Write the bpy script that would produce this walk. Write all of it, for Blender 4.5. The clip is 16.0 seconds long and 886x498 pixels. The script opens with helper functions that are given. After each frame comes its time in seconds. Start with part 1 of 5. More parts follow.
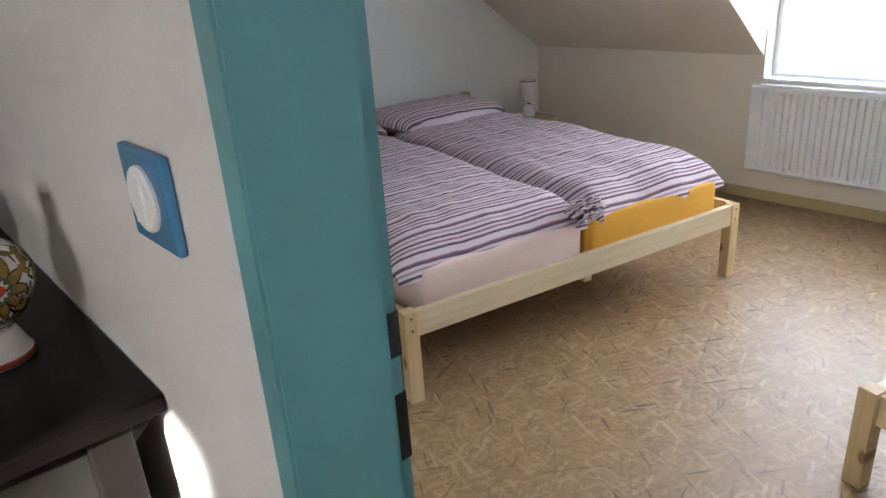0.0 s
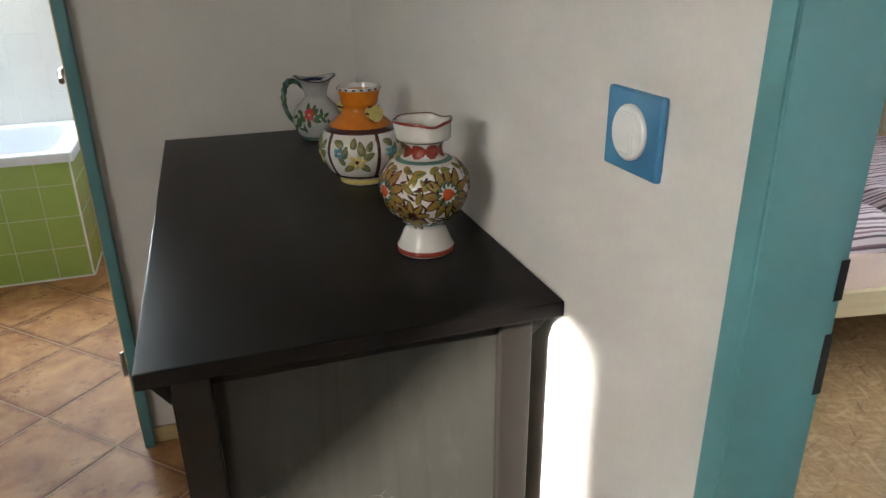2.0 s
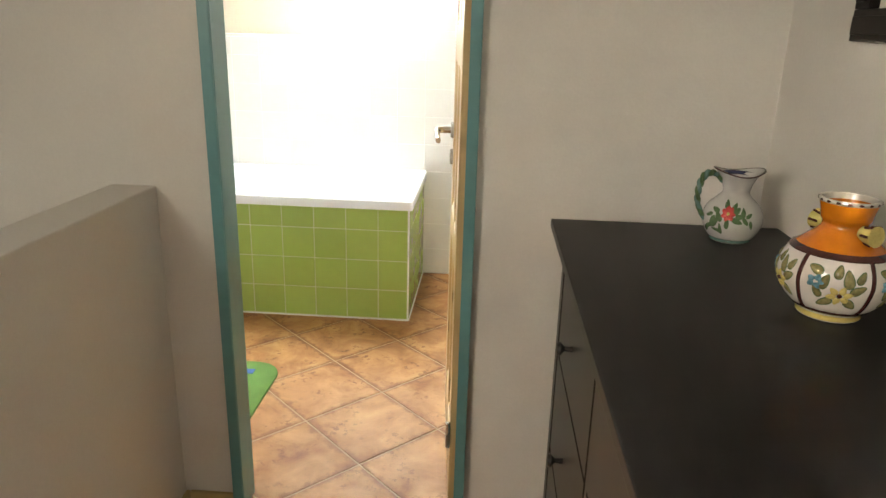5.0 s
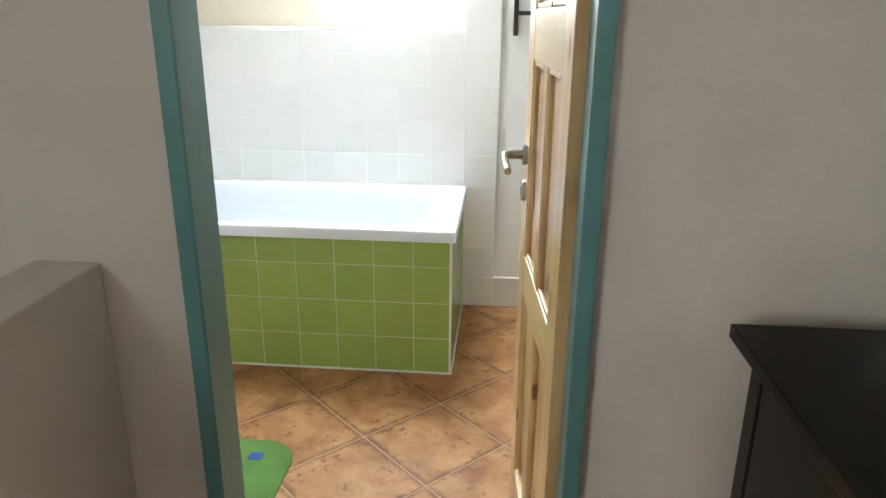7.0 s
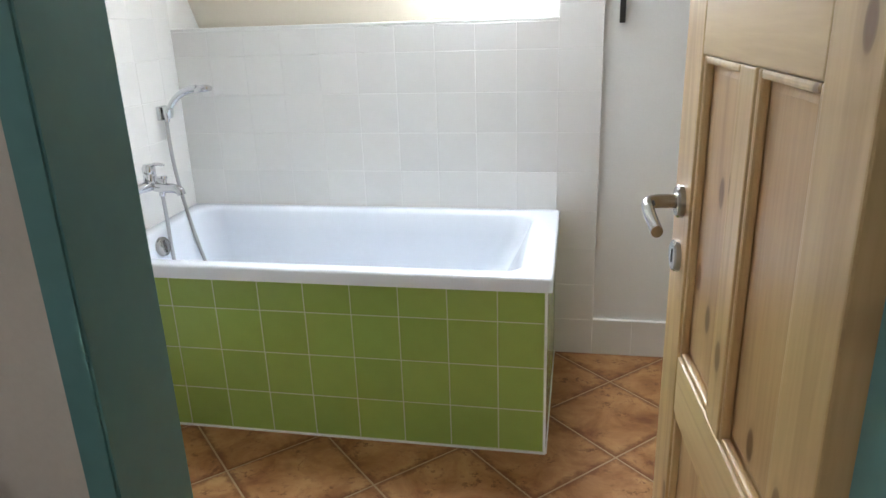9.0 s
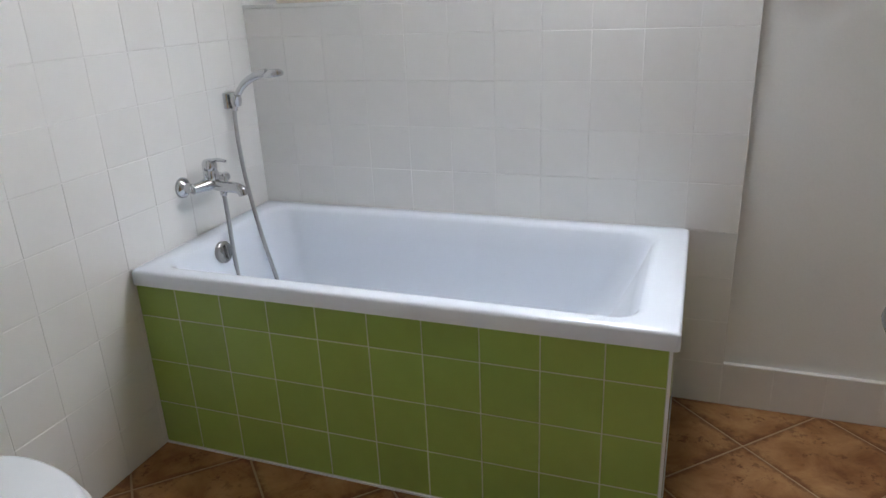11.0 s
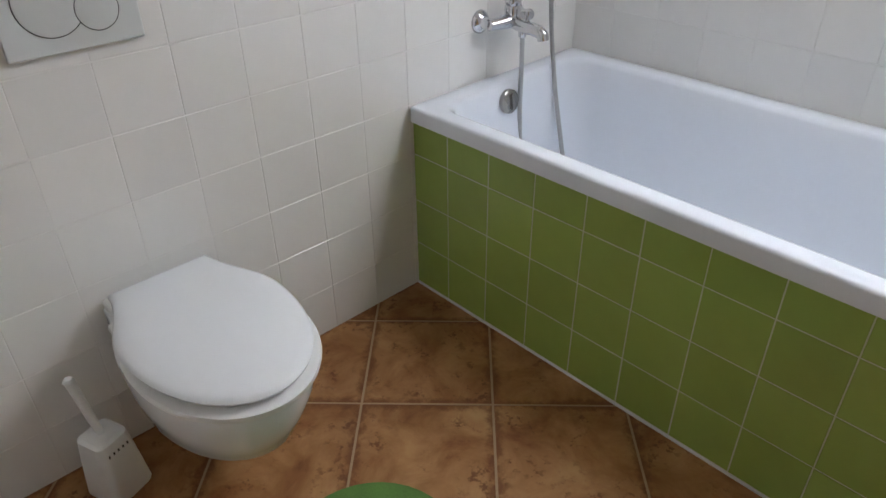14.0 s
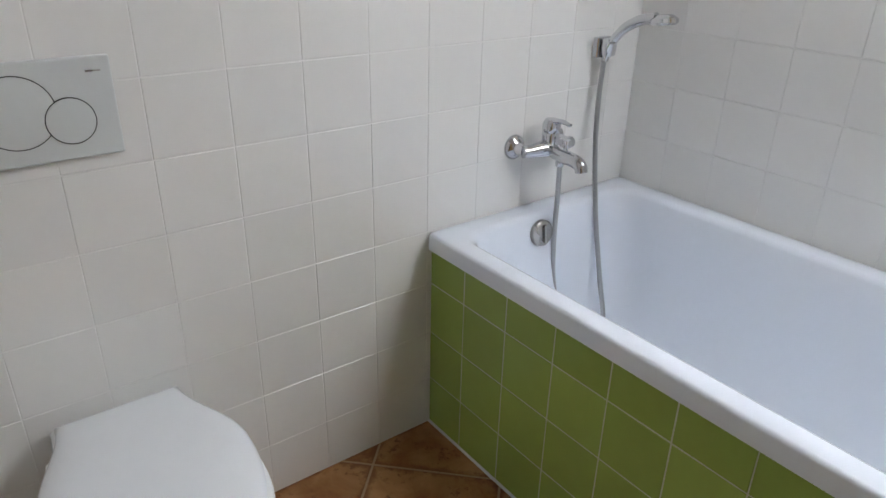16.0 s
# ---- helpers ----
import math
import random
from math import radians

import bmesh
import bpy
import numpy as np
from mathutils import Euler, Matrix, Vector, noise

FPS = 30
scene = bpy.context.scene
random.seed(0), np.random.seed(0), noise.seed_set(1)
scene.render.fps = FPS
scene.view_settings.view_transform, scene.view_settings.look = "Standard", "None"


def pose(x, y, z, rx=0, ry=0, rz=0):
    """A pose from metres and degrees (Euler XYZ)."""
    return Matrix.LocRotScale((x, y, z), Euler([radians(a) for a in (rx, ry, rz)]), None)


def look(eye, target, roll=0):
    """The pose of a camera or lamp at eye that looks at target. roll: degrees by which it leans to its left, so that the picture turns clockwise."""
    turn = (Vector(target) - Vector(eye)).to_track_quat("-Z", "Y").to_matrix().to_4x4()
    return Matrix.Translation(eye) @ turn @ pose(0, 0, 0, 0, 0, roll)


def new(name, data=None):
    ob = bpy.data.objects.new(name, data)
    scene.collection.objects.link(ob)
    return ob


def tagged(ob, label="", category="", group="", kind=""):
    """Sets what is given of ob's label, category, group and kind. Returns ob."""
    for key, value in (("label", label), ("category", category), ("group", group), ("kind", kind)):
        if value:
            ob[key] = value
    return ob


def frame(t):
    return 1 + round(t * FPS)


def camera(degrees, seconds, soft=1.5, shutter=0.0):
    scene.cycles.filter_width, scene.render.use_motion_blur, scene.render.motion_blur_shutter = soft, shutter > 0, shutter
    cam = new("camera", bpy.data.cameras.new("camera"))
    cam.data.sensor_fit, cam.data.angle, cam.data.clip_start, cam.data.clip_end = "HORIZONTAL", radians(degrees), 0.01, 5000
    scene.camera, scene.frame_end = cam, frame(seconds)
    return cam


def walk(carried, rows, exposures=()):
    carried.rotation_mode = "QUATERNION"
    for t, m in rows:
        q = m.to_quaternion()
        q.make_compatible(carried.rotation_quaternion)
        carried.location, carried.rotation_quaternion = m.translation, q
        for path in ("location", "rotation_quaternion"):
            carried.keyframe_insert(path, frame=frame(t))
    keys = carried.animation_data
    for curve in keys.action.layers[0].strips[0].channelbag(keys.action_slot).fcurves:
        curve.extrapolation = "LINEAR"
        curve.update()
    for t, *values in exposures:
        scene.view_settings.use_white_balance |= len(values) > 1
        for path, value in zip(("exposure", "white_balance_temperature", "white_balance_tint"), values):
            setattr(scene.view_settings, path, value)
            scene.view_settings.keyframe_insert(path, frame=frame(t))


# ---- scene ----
cam = camera(65.2, 16.0)
PATH = [
    (0, (0.306, 0.398, 1.368), (1.505, 1.812, 0.618), -4.0),
    (0.5, (0.271, 0.42, 1.366), (1.316, 1.951, 0.615), -3.2),
    (1, (0.208, 0.415, 1.362), (1.089, 2.053, 0.625), -2.0),
    (1.5, (0.147, 0.393, 1.365), (0.886, 2.095, 0.616), -1.7),
    (2, (0.083, 0.377, 1.368), (0.668, 2.132, 0.607), -0.7),
    (2.5, (0.025, 0.364, 1.369), (0.458, 2.158, 0.599), -0.6),
    (3, (-0.033, 0.359, 1.369), (0.23, 2.188, 0.603), -0.1),
    (3.5, (-0.085, 0.372, 1.363), (0.043, 2.228, 0.63), 0.4),
    (4, (-0.134, 0.417, 1.364), (-0.112, 2.303, 0.698), 0.9),
    (4.5, (-0.164, 0.509, 1.366), (-0.219, 2.408, 0.739), 1.4),
    (5, (-0.187, 0.651, 1.378), (-0.305, 2.554, 0.776), 1.6),
    (7.5, (-0.395, 1.447, 1.371), (-0.591, 3.331, 0.73), -0.4),
    (8, (-0.409, 1.593, 1.359), (-0.68, 3.467, 0.715), -1.4),
    (8.5, (-0.431, 1.749, 1.352), (-0.761, 3.616, 0.714), -1.4),
    (9, (-0.47, 1.881, 1.349), (-0.844, 3.739, 0.709), -2.0),
    (11.5, (-0.565, 2.396, 1.338), (-1.301, 4.104, 0.604), -1.6),
    (12, (-0.605, 2.449, 1.338), (-1.427, 4.084, 0.531), -0.8),
    (12.5, (-0.625, 2.5, 1.333), (-1.602, 3.997, 0.436), -1.3),
    (13, (-0.644, 2.537, 1.33), (-1.754, 3.885, 0.356), -1.5),
    (13.5, (-0.648, 2.555, 1.325), (-1.849, 3.779, 0.296), -1.6),
    (14, (-0.677, 2.598, 1.325), (-1.901, 3.744, 0.236), -0.8),
    (14.5, (-0.696, 2.665, 1.318), (-1.962, 3.737, 0.201), -0.6),
    (15, (-0.704, 2.736, 1.319), (-2.056, 3.743, 0.242), 0.0),
    (15.5, (-0.715, 2.795, 1.309), (-2.145, 3.796, 0.332), 1.0),
    (16, (-0.775, 2.846, 1.332), (-2.211, 3.939, 0.469), 1.2),
]
EXPOSURES = [(0, 2.50, 6020, 12), (1.5, 2.78, 6200, 8), (2.5, 2.72, 6450, 5), (3.0, 2.88, 6700, 5), (4.0, 3.36, 7200, 7), (5.0, 3.46, 7400, 7), (7.5, 2.88, 6350, 8), (9.0, 2.48, 6380, 11), (11.5, 1.72, 6350, 15), (13.0, 1.66, 6400, 15), (14.5, 1.82, 6520, 16), (16, 1.78, 6450, 15)]
walk(cam, [(t, look(eye, target, roll)) for t, eye, target, roll in PATH], EXPOSURES)

# ---- world, sun and window light ----
world = bpy.data.worlds.new("world")
scene.world = world
world.use_nodes = True
SUN_WAY = Vector((0.77, 0.47, -0.45)).normalized()
sky = world.node_tree.nodes.new("ShaderNodeTexSky")
sky.sky_type, sky.sun_disc = "NISHITA", False
sky.sun_elevation = math.asin(-SUN_WAY.z)
sky.sun_rotation = math.atan2(-SUN_WAY.x, -SUN_WAY.y)
world.node_tree.links.new(sky.outputs[0], world.node_tree.nodes["Background"].inputs[0])
world.node_tree.nodes["Background"].inputs[1].default_value = 0.05


def lamp(name, kind, power, m, colour=(1, 1, 1), size=1.0, size_y=1.0):
    data = bpy.data.lights.new(name, kind)
    data.energy, data.color = power, colour
    if kind == "AREA":
        data.shape, data.size, data.size_y = "RECTANGLE", size, size_y
    else:
        data.angle = radians(size)
    ob = new(name, data)
    ob.matrix_world = m
    return ob


lamp("sun", "SUN", 5.0, look((-3, -4, 4), Vector((-3, -4, 4)) + SUN_WAY), (1, 0.95, 0.87), 1.3)
# sky light that enters by the bathroom roof window and the bedroom dormer
lamp("skylight_glow", "AREA", 10.5, look((-0.95, 4.54, 1.90), (-1.12, 3.55, 0.3)), (0.90, 0.96, 1.0), 0.9, 0.8)
lamp("dormer_glow", "AREA", 7.7, look((4.50, 1.10, 1.30), (2.0, 1.10, 1.25)), (0.84, 0.93, 1.0), 2.2, 1.5)
# fill light for the hall, added at the unseen landing opening
lamp("landing_fill", "AREA", 2.5, look((-1.60, -0.42, 1.78), (0.5, 0.15, 1.0)), (1.0, 0.96, 0.90), 0.84, 0.56)


# ---- materials ----
def mat(name, rough=0.6, metal=0.0):
    m = bpy.data.materials.new(name)
    m.use_nodes = True
    b = m.node_tree.nodes["Principled BSDF"]
    b.inputs["Roughness"].default_value, b.inputs["Metallic"].default_value = rough, metal
    return m


def node(m, kind, **values):
    n = m.node_tree.nodes.new(kind)
    for key, value in values.items():
        n.inputs[key.replace("_", " ")].default_value = value
    return n


def link(m, a, b):
    m.node_tree.links.new(a, b)


def shader(m):
    return m.node_tree.nodes["Principled BSDF"]


def ramp(m, fac, stops):
    r = m.node_tree.nodes.new("ShaderNodeValToRGB")
    e = r.color_ramp.elements
    while len(e) < len(stops):
        e.new(0.5)
    for el, (p, c) in zip(e, stops):
        el.position, el.color = p, (*c, 1)
    link(m, fac, r.inputs[0])
    return r.outputs[0]


def coords(m, scale=(1, 1, 1), rot=(0, 0, 0), kind="Object"):
    tc = m.node_tree.nodes.new("ShaderNodeTexCoord")
    mp = m.node_tree.nodes.new("ShaderNodeMapping")
    mp.inputs["Scale"].default_value, mp.inputs["Rotation"].default_value = scale, rot
    link(m, tc.outputs[kind], mp.inputs[0])
    return mp.outputs[0]


def noise_of(m, vec, scale, detail=4.0, rough=0.55, distort=0.0):
    n = node(m, "ShaderNodeTexNoise", Scale=scale, Detail=detail, Roughness=rough, Distortion=distort)
    link(m, vec, n.inputs["Vector"])
    return n.outputs["Fac"]


def mix(m, fac, a, b, mode="MIX"):
    n = m.node_tree.nodes.new("ShaderNodeMix")
    n.data_type, n.blend_type = "RGBA", mode
    for socket, value in ((n.inputs[0], fac), (n.inputs[6], a), (n.inputs[7], b)):
        if isinstance(value, (int, float)):
            socket.default_value = value
        elif isinstance(value, tuple):
            socket.default_value = (*value, 1)
        else:
            link(m, value, socket)
    return n.outputs[2]


def bump(m, height, strength=0.3, distance=0.002):
    n = node(m, "ShaderNodeBump", Strength=strength, Distance=distance)
    link(m, height, n.inputs["Height"])
    link(m, n.outputs[0], shader(m).inputs["Normal"])
    return n


def two_scale(name, base, vary=0.06, rough=0.6, big=3.0, fine=90.0, relief=0.15, metal=0.0, random_value=0.0):
    """A painted or glazed surface: broad tone drift, fine grain and slight relief."""
    m = mat(name, rough, metal)
    v = coords(m, kind="Object")
    dark = tuple(c * (1 - vary) for c in base)
    light = tuple(min(1, c * (1 + vary)) for c in base)
    col = ramp(m, noise_of(m, v, big, 3), [(0.3, dark), (0.7, light)])
    col = mix(m, 0.35, col, ramp(m, noise_of(m, v, fine, 2), [(0.35, dark), (0.65, light)]))
    if random_value:
        info = m.node_tree.nodes.new("ShaderNodeObjectInfo")
        hsv = node(m, "ShaderNodeHueSaturation")
        rng = node(m, "ShaderNodeMapRange", To_Min=1 - random_value, To_Max=1 + random_value)
        link(m, info.outputs["Random"], rng.inputs[0])
        link(m, rng.outputs[0], hsv.inputs["Value"])
        link(m, col, hsv.inputs["Color"])
        col = hsv.outputs[0]
    link(m, col, shader(m).inputs["Base Color"])
    rr = node(m, "ShaderNodeMapRange", To_Min=max(0.02, rough - 0.06), To_Max=min(1, rough + 0.08))
    link(m, noise_of(m, v, big * 4, 4), rr.inputs[0])
    link(m, rr.outputs[0], shader(m).inputs["Roughness"])
    if relief:
        bump(m, noise_of(m, v, fine, 3), relief, 0.001)
    return m


def wood(name, light, dark, axis="X", rough=0.45, ring=26.0, knots=True, contrast=1.0, random_shift=True):
    """Softwood whose grain runs along one axis of the object."""
    m = mat(name, rough)
    stretch = {"X": (0.06, 1, 1), "Y": (1, 0.06, 1), "Z": (1, 1, 0.06)}[axis]
    tc = m.node_tree.nodes.new("ShaderNodeTexCoord")
    add = m.node_tree.nodes.new("ShaderNodeVectorMath")
    info = m.node_tree.nodes.new("ShaderNodeObjectInfo")
    mul = node(m, "ShaderNodeMath")
    mul.operation = "MULTIPLY"
    link(m, info.outputs["Random"], mul.inputs[0])
    mul.inputs[1].default_value = 7.0 if random_shift else 0.0
    link(m, tc.outputs["Object"], add.inputs[0])
    link(m, mul.outputs[0], add.inputs[1])
    mp = node(m, "ShaderNodeMapping", Scale=stretch)
    link(m, add.outputs[0], mp.inputs[0])
    v = mp.outputs[0]
    wobble = noise_of(m, v, 5.0, 3, 0.5, 0.6)
    wave = node(m, "ShaderNodeMath")
    wave.operation = "SINE"
    sc = node(m, "ShaderNodeMath")
    sc.operation = "MULTIPLY"
    sc.inputs[1].default_value = ring * 2.2
    link(m, wobble, sc.inputs[0])
    link(m, sc.outputs[0], wave.inputs[0])
    fine = noise_of(m, v, 120, 3, 0.6)
    mid = tuple((a * 0.6 + b * 0.4) for a, b in zip(light, dark))
    col = ramp(m, wave.outputs[0], [(0.0, light), (0.55, light), (0.95, tuple(a + (b - a) * 0.55 * contrast for a, b in zip(light, dark)))])
    col = mix(m, 0.30 * contrast, col, ramp(m, fine, [(0.3, dark), (0.62, light)]))
    col = mix(m, 0.35, col, ramp(m, noise_of(m, coords(m), 2.6, 3), [(0.3, mid), (0.7, light)]))
    if knots:
        sep = m.node_tree.nodes.new("ShaderNodeSeparateXYZ")
        link(m, add.outputs[0], sep.inputs[0])
        flat = m.node_tree.nodes.new("ShaderNodeCombineXYZ")
        along, across = {"X": (0, 2), "Y": (1, 2), "Z": (2, 1)}[axis]
        half_way = node(m, "ShaderNodeMath")
        half_way.operation = "MULTIPLY"
        half_way.inputs[1].default_value = 0.5
        link(m, sep.outputs[along], half_way.inputs[0])
        link(m, half_way.outputs[0], flat.inputs[0])
        link(m, sep.outputs[across], flat.inputs[1])
        vo = node(m, "ShaderNodeTexVoronoi", Scale=9.0)
        vo.voronoi_dimensions = "2D"
        link(m, flat.outputs[0], vo.inputs["Vector"])
        some = m.node_tree.nodes.new("ShaderNodeSeparateColor")
        link(m, vo.outputs["Color"], some.inputs[0])
        gate = ramp(m, some.outputs[0], [(0.34, (0, 0, 0)), (0.36, (1, 1, 1))])
        halo = ramp(m, vo.outputs["Distance"], [(0.060, (1, 1, 1)), (0.085, (0.85, 0.85, 0.85)), (0.105, (0.25, 0.25, 0.25)), (0.17, (0, 0, 0))])
        col = mix(m, mix(m, 1.0, gate, halo, "MULTIPLY"), col, tuple(c * 0.55 for c in dark))
    streak = ramp(m, noise_of(m, v, 17, 3, 0.6, 0.4), [(0.54, (0, 0, 0)), (0.70, (0.55 * contrast, 0.55 * contrast, 0.55 * contrast))])
    col = mix(m, streak, col, tuple(a * 0.35 + b * 0.65 for a, b in zip(light, dark)))
    link(m, col, shader(m).inputs["Base Color"])
    bump(m, fine, 0.12, 0.0008)
    return m


PLASTER = two_scale("warm_white_plaster", (0.70, 0.67, 0.635), 0.04, 0.85, 1.3, 160, 0.35)
PLASTER_WHITE = two_scale("white_plaster", (0.80, 0.80, 0.77), 0.03, 0.8, 1.5, 160, 0.3)
PLASTER_CREAM = two_scale("cream_plaster", (0.80, 0.735, 0.625), 0.03, 0.85, 1.5, 160, 0.3)
TEAL = two_scale("teal_enamel", (0.115, 0.290, 0.310), 0.06, 0.32, 2.0, 40, 0.03)
BLACK_HOLE = two_scale("dark_slot", (0.006, 0.006, 0.006), 0.05, 0.7, 3, 60, 0)
WHITE_TILE = two_scale("white_glazed_tile", (0.78, 0.77, 0.74), 0.02, 0.13, 1.0, 14, 0.06, random_value=0.02)
WHITE_GROUT = two_scale("white_grout", (0.76, 0.752, 0.725), 0.06, 0.8, 2.0, 180, 0.3)
GREEN_TILE = two_scale("green_glazed_tile", (0.325, 0.445, 0.110), 0.06, 0.20, 1.5, 12, 0.05, random_value=0.06)
PALE_GROUT = two_scale("pale_green_grout", (0.56, 0.60, 0.42), 0.06, 0.8, 2.0, 180, 0.3)
ACRYLIC = two_scale("white_acrylic", (0.77, 0.81, 0.87), 0.01, 0.12, 1.0, 30, 0)
CERAMIC = two_scale("white_sanitary_ceramic", (0.80, 0.82, 0.84), 0.01, 0.06, 1.0, 30, 0)
PLASTIC = two_scale("white_plastic", (0.76, 0.77, 0.76), 0.02, 0.30, 2.0, 50, 0.04)
PLATE = two_scale("pale_grey_plastic", (0.60, 0.62, 0.61), 0.02, 0.32, 2.0, 50, 0.04)
CHROME = two_scale("chrome", (0.62, 0.63, 0.65), 0.02, 0.07, 3.0, 60, 0, 1.0)
STEEL = two_scale("brushed_nickel", (0.40, 0.39, 0.37), 0.05, 0.26, 3.0, 120, 0.05, 1.0)
HOSE = two_scale("ribbed_steel_hose", (0.42, 0.42, 0.42), 0.08, 0.33, 3.0, 200, 0.3, 0.9)
IRON = two_scale("black_iron", (0.012, 0.011, 0.011), 0.15, 0.4, 4.0, 90, 0.2)
PINE_PANEL = wood("knotty_pine_panel", (0.62, 0.41, 0.205), (0.34, 0.15, 0.055), "Z", 0.33, 26, True, 1.3)
PINE_DOOR_Z = wood("lacquered_pine_upright", (0.68, 0.49, 0.255), (0.40, 0.21, 0.08), "Z", 0.33, 20)
PINE_DOOR_Y = wood("lacquered_pine_across", (0.71, 0.53, 0.29), (0.42, 0.23, 0.09), "Y", 0.36, 20, False)
PINE_BED = wood("raw_pine", (0.68, 0.56, 0.37), (0.46, 0.32, 0.17), "X", 0.6, 22, False, 0.6)
PINE_BED_Z = wood("raw_pine_leg", (0.62, 0.45, 0.24), (0.40, 0.24, 0.10), "Z", 0.6, 22, True, 0.8)
SKIRTING = wood("pine_skirting", (0.52, 0.40, 0.20), (0.36, 0.24, 0.10), "X", 0.5, 22, False, 0.7)
SKIRTING_Y = wood("pine_skirting_along", (0.52, 0.40, 0.20), (0.36, 0.24, 0.10), "Y", 0.5, 22, False, 0.7)
STAIN_Y = wood("black_brown_stain_along", (0.007, 0.0055, 0.005), (0.0036, 0.0027, 0.0024), "Y", 0.32, 30, False, 0.8)
STAIN_X = wood("black_brown_stain_across", (0.011, 0.009, 0.0078), (0.006, 0.0045, 0.0037), "X", 0.34, 30, False, 0.8)
STAIN_Z = wood("black_brown_stain_upright", (0.012, 0.0098, 0.0084), (0.0065, 0.005, 0.0042), "Z", 0.34, 30, False, 0.8)


for stain, gloss in ((STAIN_Y, 0.10), (STAIN_X, 0.15), (STAIN_Z, 0.15)):
    shader(stain).inputs["Specular IOR Level"].default_value = gloss


def scuffed():
    """Dark stain rubbed grey and scratched."""
    m = wood("scuffed_black_brown_stain", (0.026, 0.024, 0.0205), (0.014, 0.012, 0.0105), "Z", 0.38, 30, False, 0.8)
    b = shader(m)
    col = b.inputs["Base Color"].links[0].from_socket
    worn = ramp(m, noise_of(m, coords(m, (1, 1, 0.35)), 26, 5, 0.7), [(0.55, (0, 0, 0)), (0.75, (0.5, 0.5, 0.5))])
    col = mix(m, worn, col, (0.042, 0.041, 0.035))
    b.inputs["Specular IOR Level"].default_value = 0.08
    scratch = node(m, "ShaderNodeTexVoronoi", Scale=7.0)
    scratch.feature = "DISTANCE_TO_EDGE"
    link(m, coords(m, (1, 1, 2.3), (0.3, 0.9, 0.2)), scratch.inputs["Vector"])
    gate = ramp(m, noise_of(m, coords(m), 9, 3), [(0.62, (0, 0, 0)), (0.68, (1, 1, 1))])
    line = ramp(m, scratch.outputs["Distance"], [(0.003, (0.35, 0.35, 0.35)), (0.008, (0, 0, 0))])
    col = mix(m, mix(m, 1.0, gate, line, "MULTIPLY"), col, (0.16, 0.155, 0.14))
    link(m, col, b.inputs["Base Color"])
    return m


SCUFFED = scuffed()
BLUE_PLASTIC = two_scale("blue_plastic", (0.058, 0.205, 0.385), 0.03, 0.22, 3.0, 60, 0)
RADIATOR = two_scale("white_radiator_enamel", (0.80, 0.81, 0.82), 0.01, 0.25, 2.0, 50, 0.03)
YELLOW = two_scale("yellow_jersey_sheet", (0.72, 0.36, 0.035), 0.06, 0.9, 5.0, 220, 0.5)
PINK = two_scale("pale_pink_jersey_sheet", (0.72, 0.54, 0.48), 0.05, 0.9, 5.0, 220, 0.5)
GREY_CLOTH = two_scale("pale_grey_bedding", (0.55, 0.56, 0.60), 0.06, 0.9, 5.0, 220, 0.5)
MAT_GREEN = two_scale("green_pile", (0.088, 0.195, 0.042), 0.22, 0.95, 14.0, 320, 1.0)
MAT_BLUE = two_scale("blue_pile", (0.025, 0.08, 0.30), 0.15, 0.95, 14.0, 320, 1.0)
LINEN_SHADE = two_scale("white_lamp_shade", (0.78, 0.76, 0.72), 0.03, 0.8, 4.0, 160, 0.2)


